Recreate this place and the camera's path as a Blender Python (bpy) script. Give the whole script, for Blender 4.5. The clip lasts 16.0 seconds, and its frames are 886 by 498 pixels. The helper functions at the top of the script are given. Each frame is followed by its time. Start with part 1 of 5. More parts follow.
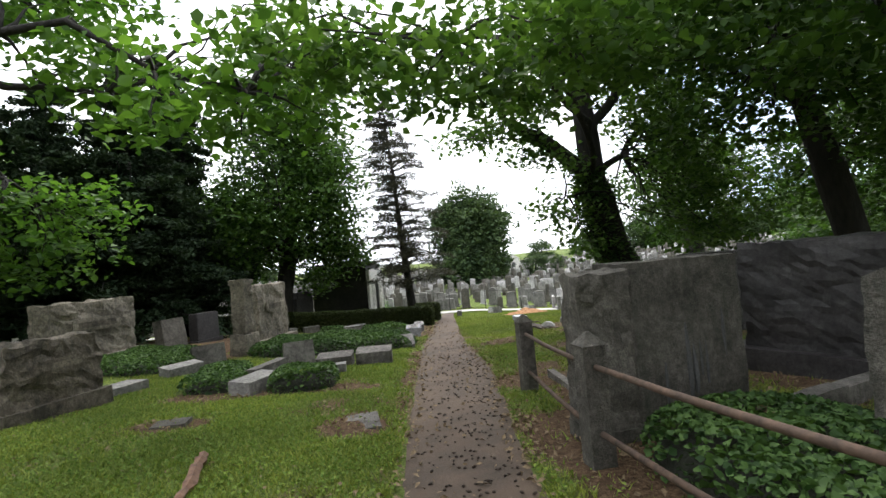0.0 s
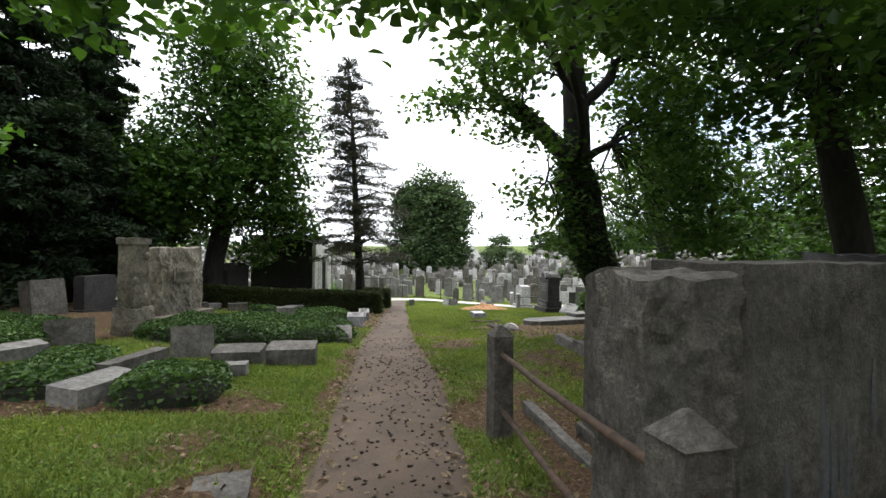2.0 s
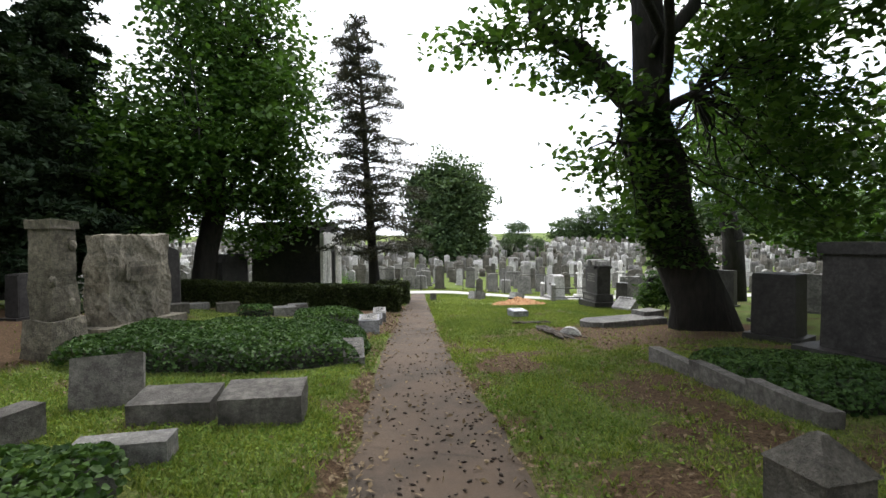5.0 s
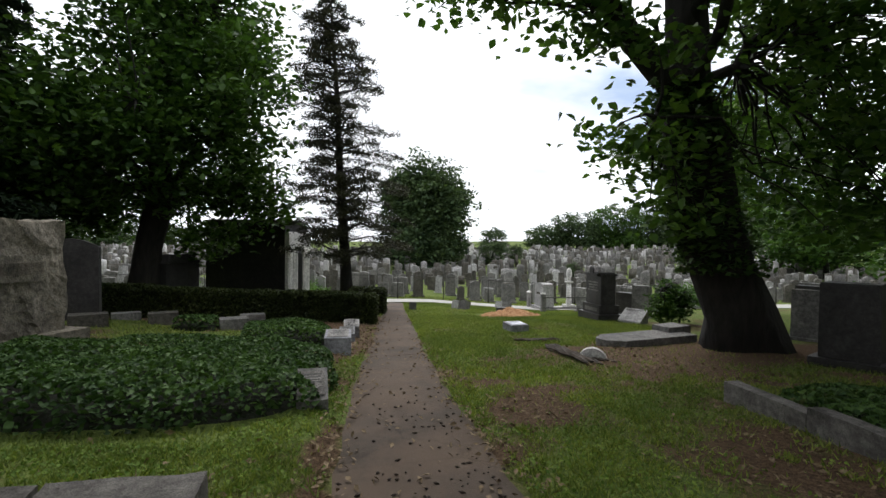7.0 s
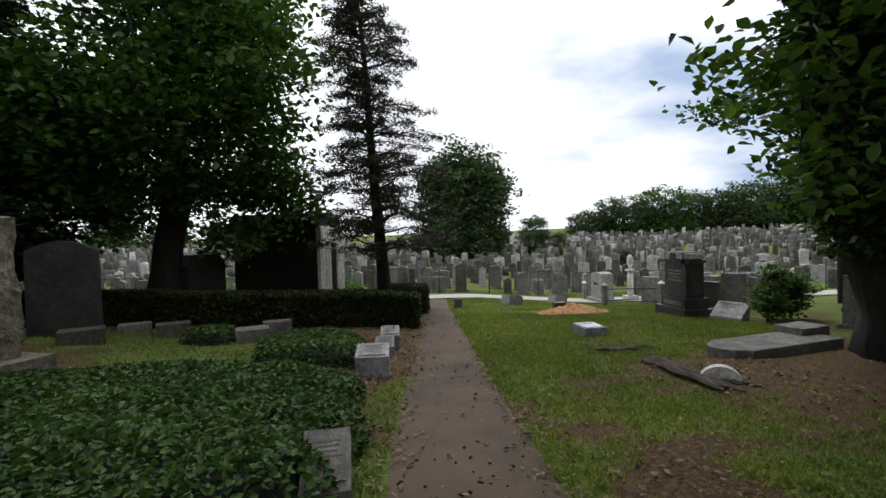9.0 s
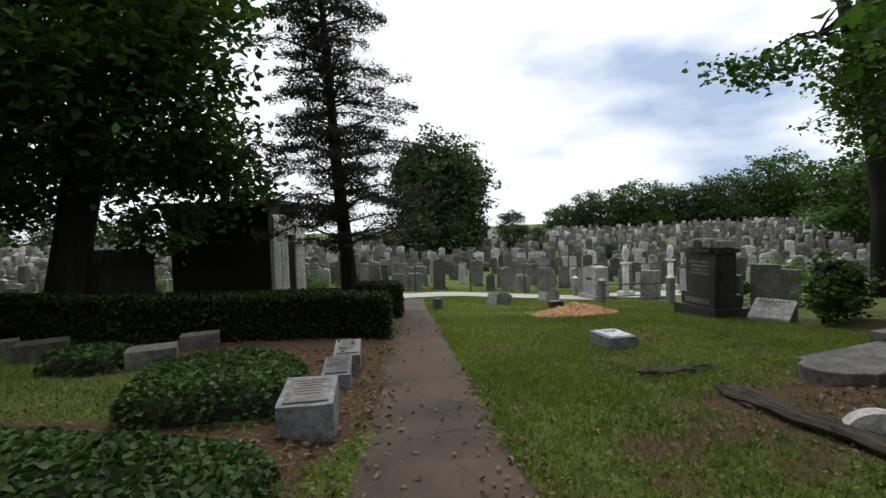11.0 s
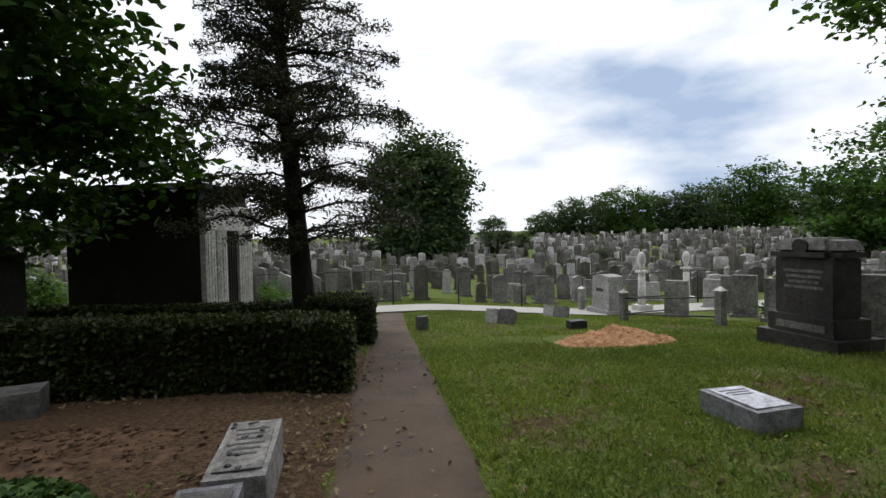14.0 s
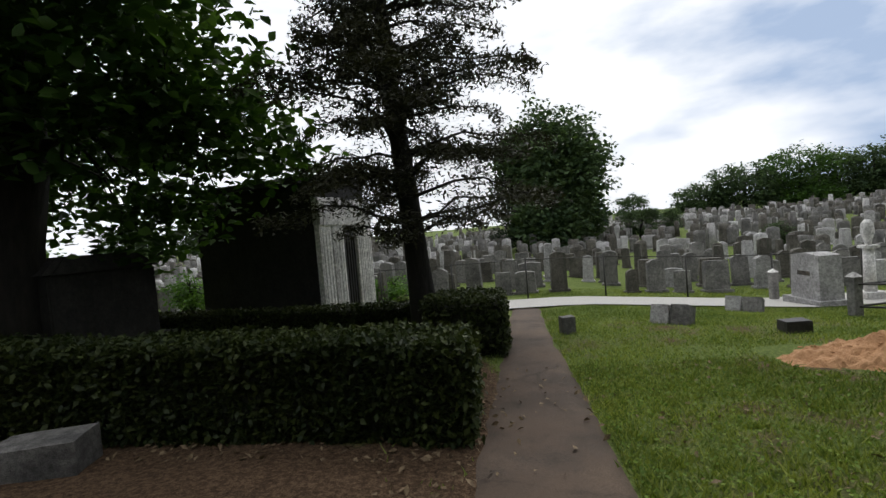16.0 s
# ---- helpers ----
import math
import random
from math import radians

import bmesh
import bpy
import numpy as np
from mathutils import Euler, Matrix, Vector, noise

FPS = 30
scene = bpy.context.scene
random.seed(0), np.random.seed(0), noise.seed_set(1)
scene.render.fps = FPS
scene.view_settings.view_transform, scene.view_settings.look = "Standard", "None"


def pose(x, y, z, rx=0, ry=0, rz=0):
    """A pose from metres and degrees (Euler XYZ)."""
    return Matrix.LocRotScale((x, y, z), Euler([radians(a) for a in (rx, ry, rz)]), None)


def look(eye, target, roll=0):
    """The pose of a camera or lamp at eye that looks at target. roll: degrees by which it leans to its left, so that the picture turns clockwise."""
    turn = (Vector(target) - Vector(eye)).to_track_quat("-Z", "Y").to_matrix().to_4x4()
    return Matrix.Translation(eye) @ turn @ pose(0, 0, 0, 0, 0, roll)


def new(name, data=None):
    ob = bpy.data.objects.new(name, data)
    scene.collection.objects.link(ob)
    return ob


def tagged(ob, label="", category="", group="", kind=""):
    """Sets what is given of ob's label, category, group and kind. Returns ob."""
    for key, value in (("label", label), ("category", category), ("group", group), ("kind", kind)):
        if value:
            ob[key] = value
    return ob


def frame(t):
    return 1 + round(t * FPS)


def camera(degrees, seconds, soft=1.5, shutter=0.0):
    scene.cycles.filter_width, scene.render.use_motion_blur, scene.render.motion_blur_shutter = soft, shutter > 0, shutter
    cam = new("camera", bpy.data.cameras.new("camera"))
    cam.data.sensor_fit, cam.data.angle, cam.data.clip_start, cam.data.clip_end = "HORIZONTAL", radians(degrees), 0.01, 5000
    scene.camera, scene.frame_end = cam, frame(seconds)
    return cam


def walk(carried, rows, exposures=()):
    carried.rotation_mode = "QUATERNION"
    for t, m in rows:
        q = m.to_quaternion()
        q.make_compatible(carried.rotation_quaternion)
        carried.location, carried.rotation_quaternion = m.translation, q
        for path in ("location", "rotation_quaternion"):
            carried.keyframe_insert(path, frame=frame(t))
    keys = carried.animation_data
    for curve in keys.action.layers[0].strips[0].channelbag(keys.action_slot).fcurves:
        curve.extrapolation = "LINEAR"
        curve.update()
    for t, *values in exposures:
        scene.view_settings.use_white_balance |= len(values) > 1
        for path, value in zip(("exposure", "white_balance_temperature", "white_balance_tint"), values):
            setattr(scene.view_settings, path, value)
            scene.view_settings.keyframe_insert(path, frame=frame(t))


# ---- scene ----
cam = camera(86.7, 16.0)
PATH = [
    (0, (0.29, -1.369, 1.83), (0.349, 0.629, 1.885), -5.2),
    (0.5, (0.264, -0.838, 1.804), (0.348, 1.159, 1.876), -5.2),
    (1, (0.321, -0.384, 1.773), (0.516, 1.606, 1.812), -3.4),
    (1.5, (0.405, 0.142, 1.755), (0.598, 2.133, 1.773), -1.0),
    (2, (0.435, 0.65, 1.735), (0.666, 2.637, 1.728), 0.6),
    (2.5, (0.393, 1.081, 1.713), (0.441, 3.079, 1.642), 1.2),
    (3, (0.359, 1.609, 1.64), (0.256, 3.602, 1.514), 0.9),
    (3.5, (0.303, 2.053, 1.652), (0.22, 4.046, 1.515), -0.0),
    (4, (0.283, 2.503, 1.644), (0.195, 4.497, 1.516), -2.3),
    (4.5, (0.259, 2.99, 1.603), (0.145, 4.985, 1.526), -1.5),
    (5, (0.271, 3.431, 1.616), (0.446, 5.422, 1.561), -0.3),
    (5.2, (0.293, 3.567, 1.615), (0.498, 5.556, 1.587), 0.1),
    (7.3, (0.17, 5.734, 1.409), (0.474, 7.711, 1.385), 0.1),
    (7.5, (0.181, 5.909, 1.418), (0.48, 7.886, 1.382), -1.0),
    (8, (0.154, 6.404, 1.398), (0.361, 8.393, 1.347), -1.6),
    (8.2, (0.134, 6.573, 1.393), (0.254, 8.569, 1.345), -1.7),
    (10.3, (0.23, 8.776, 1.232), (0.402, 10.767, 1.156), -1.1),
    (10.5, (0.257, 9.012, 1.198), (0.473, 11.0, 1.127), -2.0),
    (11, (0.259, 9.547, 1.149), (0.487, 11.533, 1.074), -2.0),
    (11.5, (0.285, 10.114, 1.132), (0.561, 12.094, 1.066), -1.4),
    (12, (0.345, 10.637, 1.098), (0.643, 12.613, 1.044), -0.7),
    (12.5, (0.362, 11.169, 1.028), (0.698, 13.14, 0.988), 0.2),
    (13, (0.431, 11.671, 0.991), (0.9, 13.614, 0.951), -1.1),
    (13.5, (0.44, 12.122, 0.969), (0.84, 14.081, 0.93), -1.3),
    (14, (0.417, 12.64, 0.938), (0.74, 14.614, 0.889), -1.3),
    (14.5, (0.47, 13.111, 0.922), (0.711, 15.096, 0.869), -2.8),
    (15, (0.455, 13.575, 0.854), (0.553, 15.572, 0.804), -2.3),
    (15.5, (0.444, 14.021, 0.878), (0.415, 16.019, 0.818), -3.2),
    (16, (0.48, 14.438, 0.855), (0.251, 16.424, 0.788), -4.9),
]
walk(cam, [(t, look(eye, target, roll)) for t, eye, target, roll in PATH], ((0, 0.72), (3, 0.7), (4.4, 0.78), (5.2, 0.55), (7.3, -0.22), (11, -0.42), (16, -0.52)))

# ---- world and light ----
world = bpy.data.worlds.new("overcast_sky")
scene.world = world
world.use_nodes = True
wn, wl = world.node_tree.nodes, world.node_tree.links
SUN_ELEV, SUN_ROT = radians(52), radians(10)
sky = wn.new("ShaderNodeTexSky")
sky.sky_type, sky.sun_disc, sky.sun_elevation, sky.sun_rotation = "NISHITA", False, SUN_ELEV, SUN_ROT
sky_gain = wn.new("ShaderNodeMixRGB")
sky_gain.blend_type = "MULTIPLY"
sky_gain.inputs[0].default_value = 1.0
sky_gain.inputs[2].default_value = (0.12, 0.12, 0.12, 1)
wl.new(sky.outputs[0], sky_gain.inputs[1])
tc = wn.new("ShaderNodeTexCoord")
mp = wn.new("ShaderNodeMapping")
mp.inputs["Scale"].default_value = (1.0, 1.0, 2.6)
mp.inputs["Location"].default_value = (0.35, 0.1, 0.0)
wl.new(tc.outputs["Generated"], mp.inputs[0])
cl = wn.new("ShaderNodeTexNoise")
cl.inputs["Scale"].default_value, cl.inputs["Detail"].default_value, cl.inputs["Roughness"].default_value = 3.0, 6.0, 0.5
wl.new(mp.outputs[0], cl.inputs["Vector"])
cr = wn.new("ShaderNodeValToRGB")
cr.color_ramp.elements[0].position, cr.color_ramp.elements[0].color = 0.29, (0.74, 0.94, 1.29, 1)
cr.color_ramp.elements[1].position, cr.color_ramp.elements[1].color = 0.52, (1.73, 1.78, 1.87, 1)
bank = wn.new("ShaderNodeVectorMath")
bank.operation = "DISTANCE"
bank.inputs[1].default_value = (0.7, 0.7, 0.12)
wl.new(tc.outputs["Generated"], bank.inputs[0])
lift = wn.new("ShaderNodeMapRange")
lift.inputs[1].default_value, lift.inputs[2].default_value, lift.inputs[3].default_value, lift.inputs[4].default_value = 0.15, 0.75, -0.075, 0.12
wl.new(bank.outputs["Value"], lift.inputs[0])
cover = wn.new("ShaderNodeMath")
wl.new(cl.outputs[0], cover.inputs[0])
wl.new(lift.outputs[0], cover.inputs[1])
wl.new(cover.outputs[0], cr.inputs[0])
gap = wn.new("ShaderNodeValToRGB")
gap.color_ramp.elements[0].position, gap.color_ramp.elements[0].color = 0.26, (0.93, 0.93, 0.93, 1)
gap.color_ramp.elements[1].position, gap.color_ramp.elements[1].color = 0.36, (1, 1, 1, 1)
wl.new(cover.outputs[0], gap.inputs[0])
wm = wn.new("ShaderNodeMixRGB")
wl.new(gap.outputs[0], wm.inputs[0])
wl.new(sky_gain.outputs[0], wm.inputs[1])
wl.new(cr.outputs[0], wm.inputs[2])
bg = wn["Background"]
bg.inputs[1].default_value = 0.85
wl.new(wm.outputs[0], bg.inputs[0])

sun = new("sun", bpy.data.lights.new("sun", "SUN"))
sun.data.energy, sun.data.angle, sun.data.color = 2.2, radians(28), (1.0, 0.97, 0.92)
sun.matrix_world = look((6, 42, 44), (0, 10, 0))

# ---- the lie of the land ----
def ground_z(x, y):
    """Height of the ground; takes numbers or arrays."""
    x, y = np.asarray(x, float), np.asarray(y, float)
    z = np.interp(y, [-300, -30, 27, 30, 45, 60, 75, 110, 200, 600], [2.2, 2.2, -1.26, -1.42, -1.45, -1.25, -0.7, 0.5, 2.0, 2.0])
    rise = np.interp(x, [-80, -10, -6.5, -4.4, -3, -2, -0.6, -0.15, 0.05], [0.7, 0.6, 0.5, 0.28, 0.18, 0.14, 0.1, 0.02, 0])
    z = z + rise * np.interp(y, [-5, 15, 18, 22, 27], [1, 1, 0.6, 0.4, 0])
    z = z - 0.4 * np.interp(x, [2.5, 7.5], [0, 1]) * np.interp(y, [19, 25, 40, 60], [0, 1, 1, 0])
    return z + np.clip(x - 8, 0, 90) * 0.016 * np.interp(y, [35, 70, 110], [0, 0.6, 1])


def gz(x, y):
    return float(ground_z(x, y))


def path_edges(y):
    ys = [-30, 2.7, 4, 6.8, 10.5, 13, 16.2, 18.2, 22.5, 26.0]
    return np.interp(y, ys, [-0.1, -0.07, -0.1, -0.12, -0.1, 0.02, 0.2, 0.27, 0.55, 0.7]), np.interp(y, ys, [0.9, 0.92, 1.02, 1.17, 1.03, 1.04, 1.12, 1.17, 1.24, 1.4])


BARE = ((-2.9, 5.3, 0.9, 0.4, 0.7), (-0.55, 13.6, 0.5, 1.2, 0.6), (2.2, 3.4, 0.7, 1.8, 0.5), (4.4, 12.5, 2.0, 1.5, 0.7), (6.6, 13.0, 1.7, 1.6, 0.9), (-1.9, 16.4, 2.4, 1.1, 1.0), (-0.25, 15.2, 0.55, 2.6, 0.75), (2.2, 1.6, 1.2, 2.4, 0.7), (1.9, 5.2, 0.7, 1.6, 0.35), (-1.6, 5.35, 1.0, 0.35, 0.7), (-0.65, 3.4, 0.4, 0.5, 0.9),
        (-2.7, 3.9, 0.45, 0.3, 0.8), (-3.0, 13.1, 2.8, 0.5, 0.6), (-6.5, 12.0, 3.0, 3.5, 0.8), (-3.5, 17.4, 4.0, 0.6, 0.9), (1.75, 9.9, 0.45, 0.6, 0.6), (2.1, 12.6, 0.7, 0.4, 0.2), (1.2, 3.5, 0.18, 3.0, 0.3), (2.6, 18.3, 1.3, 0.5, 0.25), (-0.2, 8.0, 0.14, 4.0, 0.3), (4.5, 16.6, 0.9, 0.5, 0.1), (0.0, 18.6, 0.55, 2.6, 0.8), (-0.2, 22.0, 0.5, 2.0, 0.6))


def bare_earth(x, y):
    """How far the grass is worn away, from 0 to 1."""
    x, y = np.asarray(x, float), np.asarray(y, float)
    nz = np.array([noise.noise(Vector((p * 0.8, q * 0.8, 2.2))) + 0.6 * noise.noise(Vector((p * 2.3, q * 2.3, 5.0))) for p, q in zip(x.ravel(), y.ravel())]).reshape(x.shape)
    out = 0.24 + 0.62 * nz + 0.17 * np.interp(x, [0.8, 1.3], [0, 1]) * np.interp(y, [1, 3, 12, 15], [0.6, 1, 1, 0])
    for cx, cy, rx, ry, amount in BARE:
        r = ((x - cx) / rx) ** 2 + ((y - cy) / ry) ** 2
        out = out + amount * np.clip(1.25 - r, 0, 1)
    return np.clip(out * np.interp(y, [22, 30], [1, 0.4]), 0, 1)


# ---- materials ----
def nodes_of(name):
    m = bpy.data.materials.new(name)
    m.use_nodes = True
    return m, m.node_tree.nodes, m.node_tree.links, m.node_tree.nodes["Principled BSDF"]


def ramp(n, l, source, stops):
    r = n.new("ShaderNodeValToRGB")
    e = r.color_ramp.elements
    while len(e) < len(stops):
        e.new(0.5)
    for k, (p, c) in enumerate(stops):
        e[k].position, e[k].color = p, (*c, 1)
    l.new(source, r.inputs[0])
    return r.outputs[0]


def noise_tex(n, l, scale, detail=5.0, rough=0.55, coord=None, stretch=None):
    t = n.new("ShaderNodeTexNoise")
    t.inputs["Scale"].default_value, t.inputs["Detail"].default_value, t.inputs["Roughness"].default_value = scale, detail, rough
    if coord is None:
        coord = n.new("ShaderNodeTexCoord").outputs["Object"]
    if stretch:
        mpn = n.new("ShaderNodeMapping")
        mpn.inputs["Scale"].default_value = stretch
        l.new(coord, mpn.inputs[0])
        coord = mpn.outputs[0]
    l.new(coord, t.inputs["Vector"])
    return t.outputs[0]


def mix(n, l, kind, factor, a, b):
    m = n.new("ShaderNodeMixRGB")
    m.blend_type = kind
    for k, v in ((0, factor), (1, a), (2, b)):
        if isinstance(v, (int, float)):
            m.inputs[k].default_value = v
        elif isinstance(v, tuple):
            m.inputs[k].default_value = (*v, 1)
        else:
            l.new(v, m.inputs[k])
    return m.outputs[0]


def bump(n, l, p, height, strength=0.4, distance=0.01):
    b = n.new("ShaderNodeBump")
    b.inputs["Strength"].default_value, b.inputs["Distance"].default_value = strength, distance
    l.new(height, b.inputs["Height"])
    l.new(b.outputs[0], p.inputs["Normal"])


def stone_mat(name, dark, light, stain=(0.05, 0.05, 0.04), stain_amount=0.5, rough=0.8, speck=120.0, bumpy=0.35, varied=0.25):
    """Weathered stone: coarse blotches, fine crystals, dark runs of dirt down the faces."""
    m, n, l, p = nodes_of(name)
    geo = n.new("ShaderNodeNewGeometry").outputs["Position"]
    big = noise_tex(n, l, 1.6, 6, 0.6, geo)
    fine = noise_tex(n, l, speck, 2, 0.6, geo)
    base = ramp(n, l, mix(n, l, "MIX", 0.45, big, noise_tex(n, l, 7.0, 6, 0.7, geo)), ((0.4, dark), (0.58, light)))
    base = mix(n, l, "MULTIPLY", 0.6, base, ramp(n, l, fine, ((0.3, (0.42, 0.42, 0.42)), (0.62, (1.2, 1.15, 1.15)))))
    base = mix(n, l, "MULTIPLY", 0.75, base, ramp(n, l, noise_tex(n, l, 17.0, 6, 0.75, geo), ((0.36, (0.45, 0.44, 0.42)), (0.5, (0.95, 0.95, 0.95)), (0.64, (1.45, 1.45, 1.42)))))
    runs = noise_tex(n, l, 5.0, 5, 0.65, geo, (1.0, 1.0, 0.16))
    base = mix(n, l, "MIX", ramp(n, l, runs, ((0.52, (0, 0, 0)), (0.75, (stain_amount,) * 3))), base, stain)
    rnd = n.new("ShaderNodeObjectInfo").outputs["Random"]
    base = mix(n, l, "MULTIPLY", 1.0, base, ramp(n, l, rnd, ((0.0, (1 - varied,) * 3), (1.0, (1 + varied * 0.4,) * 3))))
    piece = n.new("ShaderNodeNewGeometry").outputs["Random Per Island"]
    base = mix(n, l, "MULTIPLY", 1.0, base, ramp(n, l, piece, ((0.0, (0.74, 0.73, 0.72)), (1.0, (1.22, 1.22, 1.22)))))
    l.new(base, p.inputs["Base Color"])
    p.inputs["Roughness"].default_value = rough
    p.inputs["Specular IOR Level"].default_value = 0.35
    bump(n, l, p, mix(n, l, "ADD", 0.5, noise_tex(n, l, 22, 7, 0.7, geo), fine), min(1.0, bumpy * 1.7), 0.02)
    return m


GRANITE = stone_mat("grey_granite", (0.12, 0.12, 0.118), (0.25, 0.245, 0.235), stain_amount=0.55)
GRANITE_WORN = stone_mat("worn_brownish_granite", (0.075, 0.07, 0.065), (0.19, 0.18, 0.168), stain_amount=0.65, bumpy=0.6)
GRANITE_PALE = stone_mat("pale_granite", (0.27, 0.27, 0.27), (0.46, 0.46, 0.46), stain_amount=0.3)
GRANITE_DARK = stone_mat("dark_granite", (0.022, 0.021, 0.022), (0.052, 0.049, 0.05), stain=(0.02, 0.02, 0.02), stain_amount=0.5, rough=0.5, bumpy=0.15)
GRANITE_BLUE = stone_mat("blue_grey_granite", (0.2, 0.21, 0.235), (0.34, 0.35, 0.385), stain_amount=0.3)
POLISHED = stone_mat("polished_pale_granite", (0.42, 0.44, 0.5), (0.58, 0.6, 0.66), stain_amount=0.12, rough=0.35, bumpy=0.05)
LIMESTONE_DARK = stone_mat("mossy_dark_limestone", (0.03, 0.026, 0.02), (0.15, 0.13, 0.1), stain=(0.02, 0.022, 0.014), stain_amount=0.85, speck=60, bumpy=0.9)
LIMESTONE = stone_mat("tan_limestone", (0.095, 0.086, 0.068), (0.25, 0.225, 0.18), stain=(0.06, 0.055, 0.045), stain_amount=0.65, speck=60, bumpy=0.7)
MARBLE = stone_mat("white_marble", (0.55, 0.55, 0.54), (0.78, 0.78, 0.76), stain=(0.3, 0.3, 0.27), stain_amount=0.35)
# weathered, and pitched darker to hold some of the tree shade
CONCRETE = stone_mat("weathered_shaded_concrete", (0.055, 0.051, 0.044), (0.135, 0.127, 0.11), stain=(0.035, 0.04, 0.03), stain_amount=0.75, speck=70, bumpy=0.6)
# near black because the shade under the trees is put into the colour
MAUS_STONE = stone_mat("shade_dark_mausoleum_stone", (0.014, 0.014, 0.014), (0.03, 0.029, 0.028), stain=(0.008, 0.008, 0.007), stain_amount=0.8)


def simple_mat(name, a, b, scale, rough=0.8, metal=0.0, bumpy=0.3, dist=0.01, detail=6.0, stretch=None):
    m, n, l, p = nodes_of(name)
    geo = n.new("ShaderNodeNewGeometry").outputs["Position"]
    f = noise_tex(n, l, scale, detail, 0.65, geo, stretch)
    l.new(ramp(n, l, f, ((0.32, a), (0.68, b))), p.inputs["Base Color"])
    p.inputs["Roughness"].default_value, p.inputs["Metallic"].default_value = rough, metal
    bump(n, l, p, f, bumpy, dist)
    return m


RUST = simple_mat("rusted_iron", (0.04, 0.027, 0.02), (0.12, 0.075, 0.052), 14, 0.85, 0.1, 0.5)
IRON = simple_mat("black_iron", (0.02, 0.02, 0.02), (0.05, 0.045, 0.04), 20, 0.6, 0.3, 0.3)
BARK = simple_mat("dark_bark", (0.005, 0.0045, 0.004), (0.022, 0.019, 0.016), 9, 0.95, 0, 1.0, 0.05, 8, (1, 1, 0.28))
DEADWOOD = simple_mat("rotten_dead_wood", (0.02, 0.016, 0.013), (0.09, 0.07, 0.055), 12, 0.95, 0, 0.9, 0.03, 8, (1, 0.3, 1))
BROKEN_WOOD = simple_mat("reddish_fresh_wood", (0.07, 0.038, 0.024), (0.2, 0.11, 0.07), 16, 0.85, 0, 0.5)
INK = simple_mat("engraved_letters", (0.05, 0.05, 0.05), (0.09, 0.09, 0.09), 40, 0.9)
CLAY = simple_mat("orange_clay_soil", (0.3, 0.145, 0.06), (0.5, 0.28, 0.14), 9, 0.95, 0, 1.0, 0.04, 9)
SOIL = simple_mat("brown_bare_soil", (0.06, 0.042, 0.03), (0.15, 0.1, 0.068), 7, 0.95, 0, 0.8, 0.03, 9)
GRAVE_SOIL = simple_mat("brown_clay_grave_soil", (0.055, 0.03, 0.017), (0.16, 0.088, 0.046), 11, 0.95, 0, 1.0, 0.03, 9)
# near-black fill: the gloom between leaves is put into its colour
DARKCORE = simple_mat("leaf_gap_shade", (0.006, 0.008, 0.004), (0.02, 0.022, 0.012), 12, 1.0, 0, 0.8, 0.05)
ROAD = simple_mat("pale_gravel_road", (0.3, 0.29, 0.27), (0.46, 0.45, 0.42), 30, 0.9, 0, 0.4, 0.01)
DOOR_GLASS = simple_mat("bronze_door", (0.03, 0.03, 0.035), (0.12, 0.12, 0.13), 18, 0.45, 0.5, 0.3, 0.01, 5, (1, 1, 0.3))


def leaf_mat(name, dark, light, through_light=0.35, rough=0.5):
    m, n, l, p = nodes_of(name)
    g = n.new("ShaderNodeNewGeometry")
    c = ramp(n, l, g.outputs["Random Per Island"], ((0.0, dark), (1.0, light)))
    big = noise_tex(n, l, 0.5, 3, 0.5, g.outputs["Position"])
    c = mix(n, l, "MULTIPLY", 1.0, c, ramp(n, l, big, ((0.35, (0.7, 0.75, 0.7)), (0.65, (1.2, 1.15, 1.0)))))
    l.new(c, p.inputs["Base Color"])
    p.inputs["Roughness"].default_value, p.inputs["Specular IOR Level"].default_value = rough, 0.2
    t = n.new("ShaderNodeBsdfTranslucent")
    l.new(mix(n, l, "MULTIPLY", 1.0, c, (1.15, 1.25, 0.6)), t.inputs[0])
    ms = n.new("ShaderNodeMixShader")
    ms.inputs[0].default_value = through_light
    l.new(p.outputs[0], ms.inputs[1])
    l.new(t.outputs[0], ms.inputs[2])
    l.new(ms.outputs[0], n["Material Output"].inputs[0])
    return m


LEAF = leaf_mat("broad_leaves", (0.03, 0.07, 0.018), (0.1, 0.18, 0.045), 0.42)
LEAF_DEEP = leaf_mat("deep_green_leaves", (0.02, 0.05, 0.012), (0.078, 0.15, 0.034), 0.38)
LEAF_LIGHT = leaf_mat("bright_maple_leaves", (0.04, 0.095, 0.02), (0.12, 0.23, 0.05), 0.45)
LEAF_DARK = leaf_mat("dark_conifer_needles", (0.01, 0.022, 0.012), (0.03, 0.05, 0.026), 0.15, 0.9)
LEAF_SPRUCE = leaf_mat("brown_green_needles", (0.02, 0.022, 0.014), (0.055, 0.055, 0.034), 0.15)
LEAF_FAR = leaf_mat("far_tree_leaves", (0.03, 0.056, 0.03), (0.085, 0.13, 0.058), 0.25, 0.7)
IVY = leaf_mat("ivy_leaves", (0.014, 0.04, 0.011), (0.08, 0.145, 0.042), 0.2, 0.6)
HEDGE = leaf_mat("hedge_leaves", (0.015, 0.026, 0.008), (0.055, 0.07, 0.02), 0.2)
GRASS = leaf_mat("grass_blades", (0.075, 0.12, 0.022), (0.27, 0.31, 0.085), 0.3)
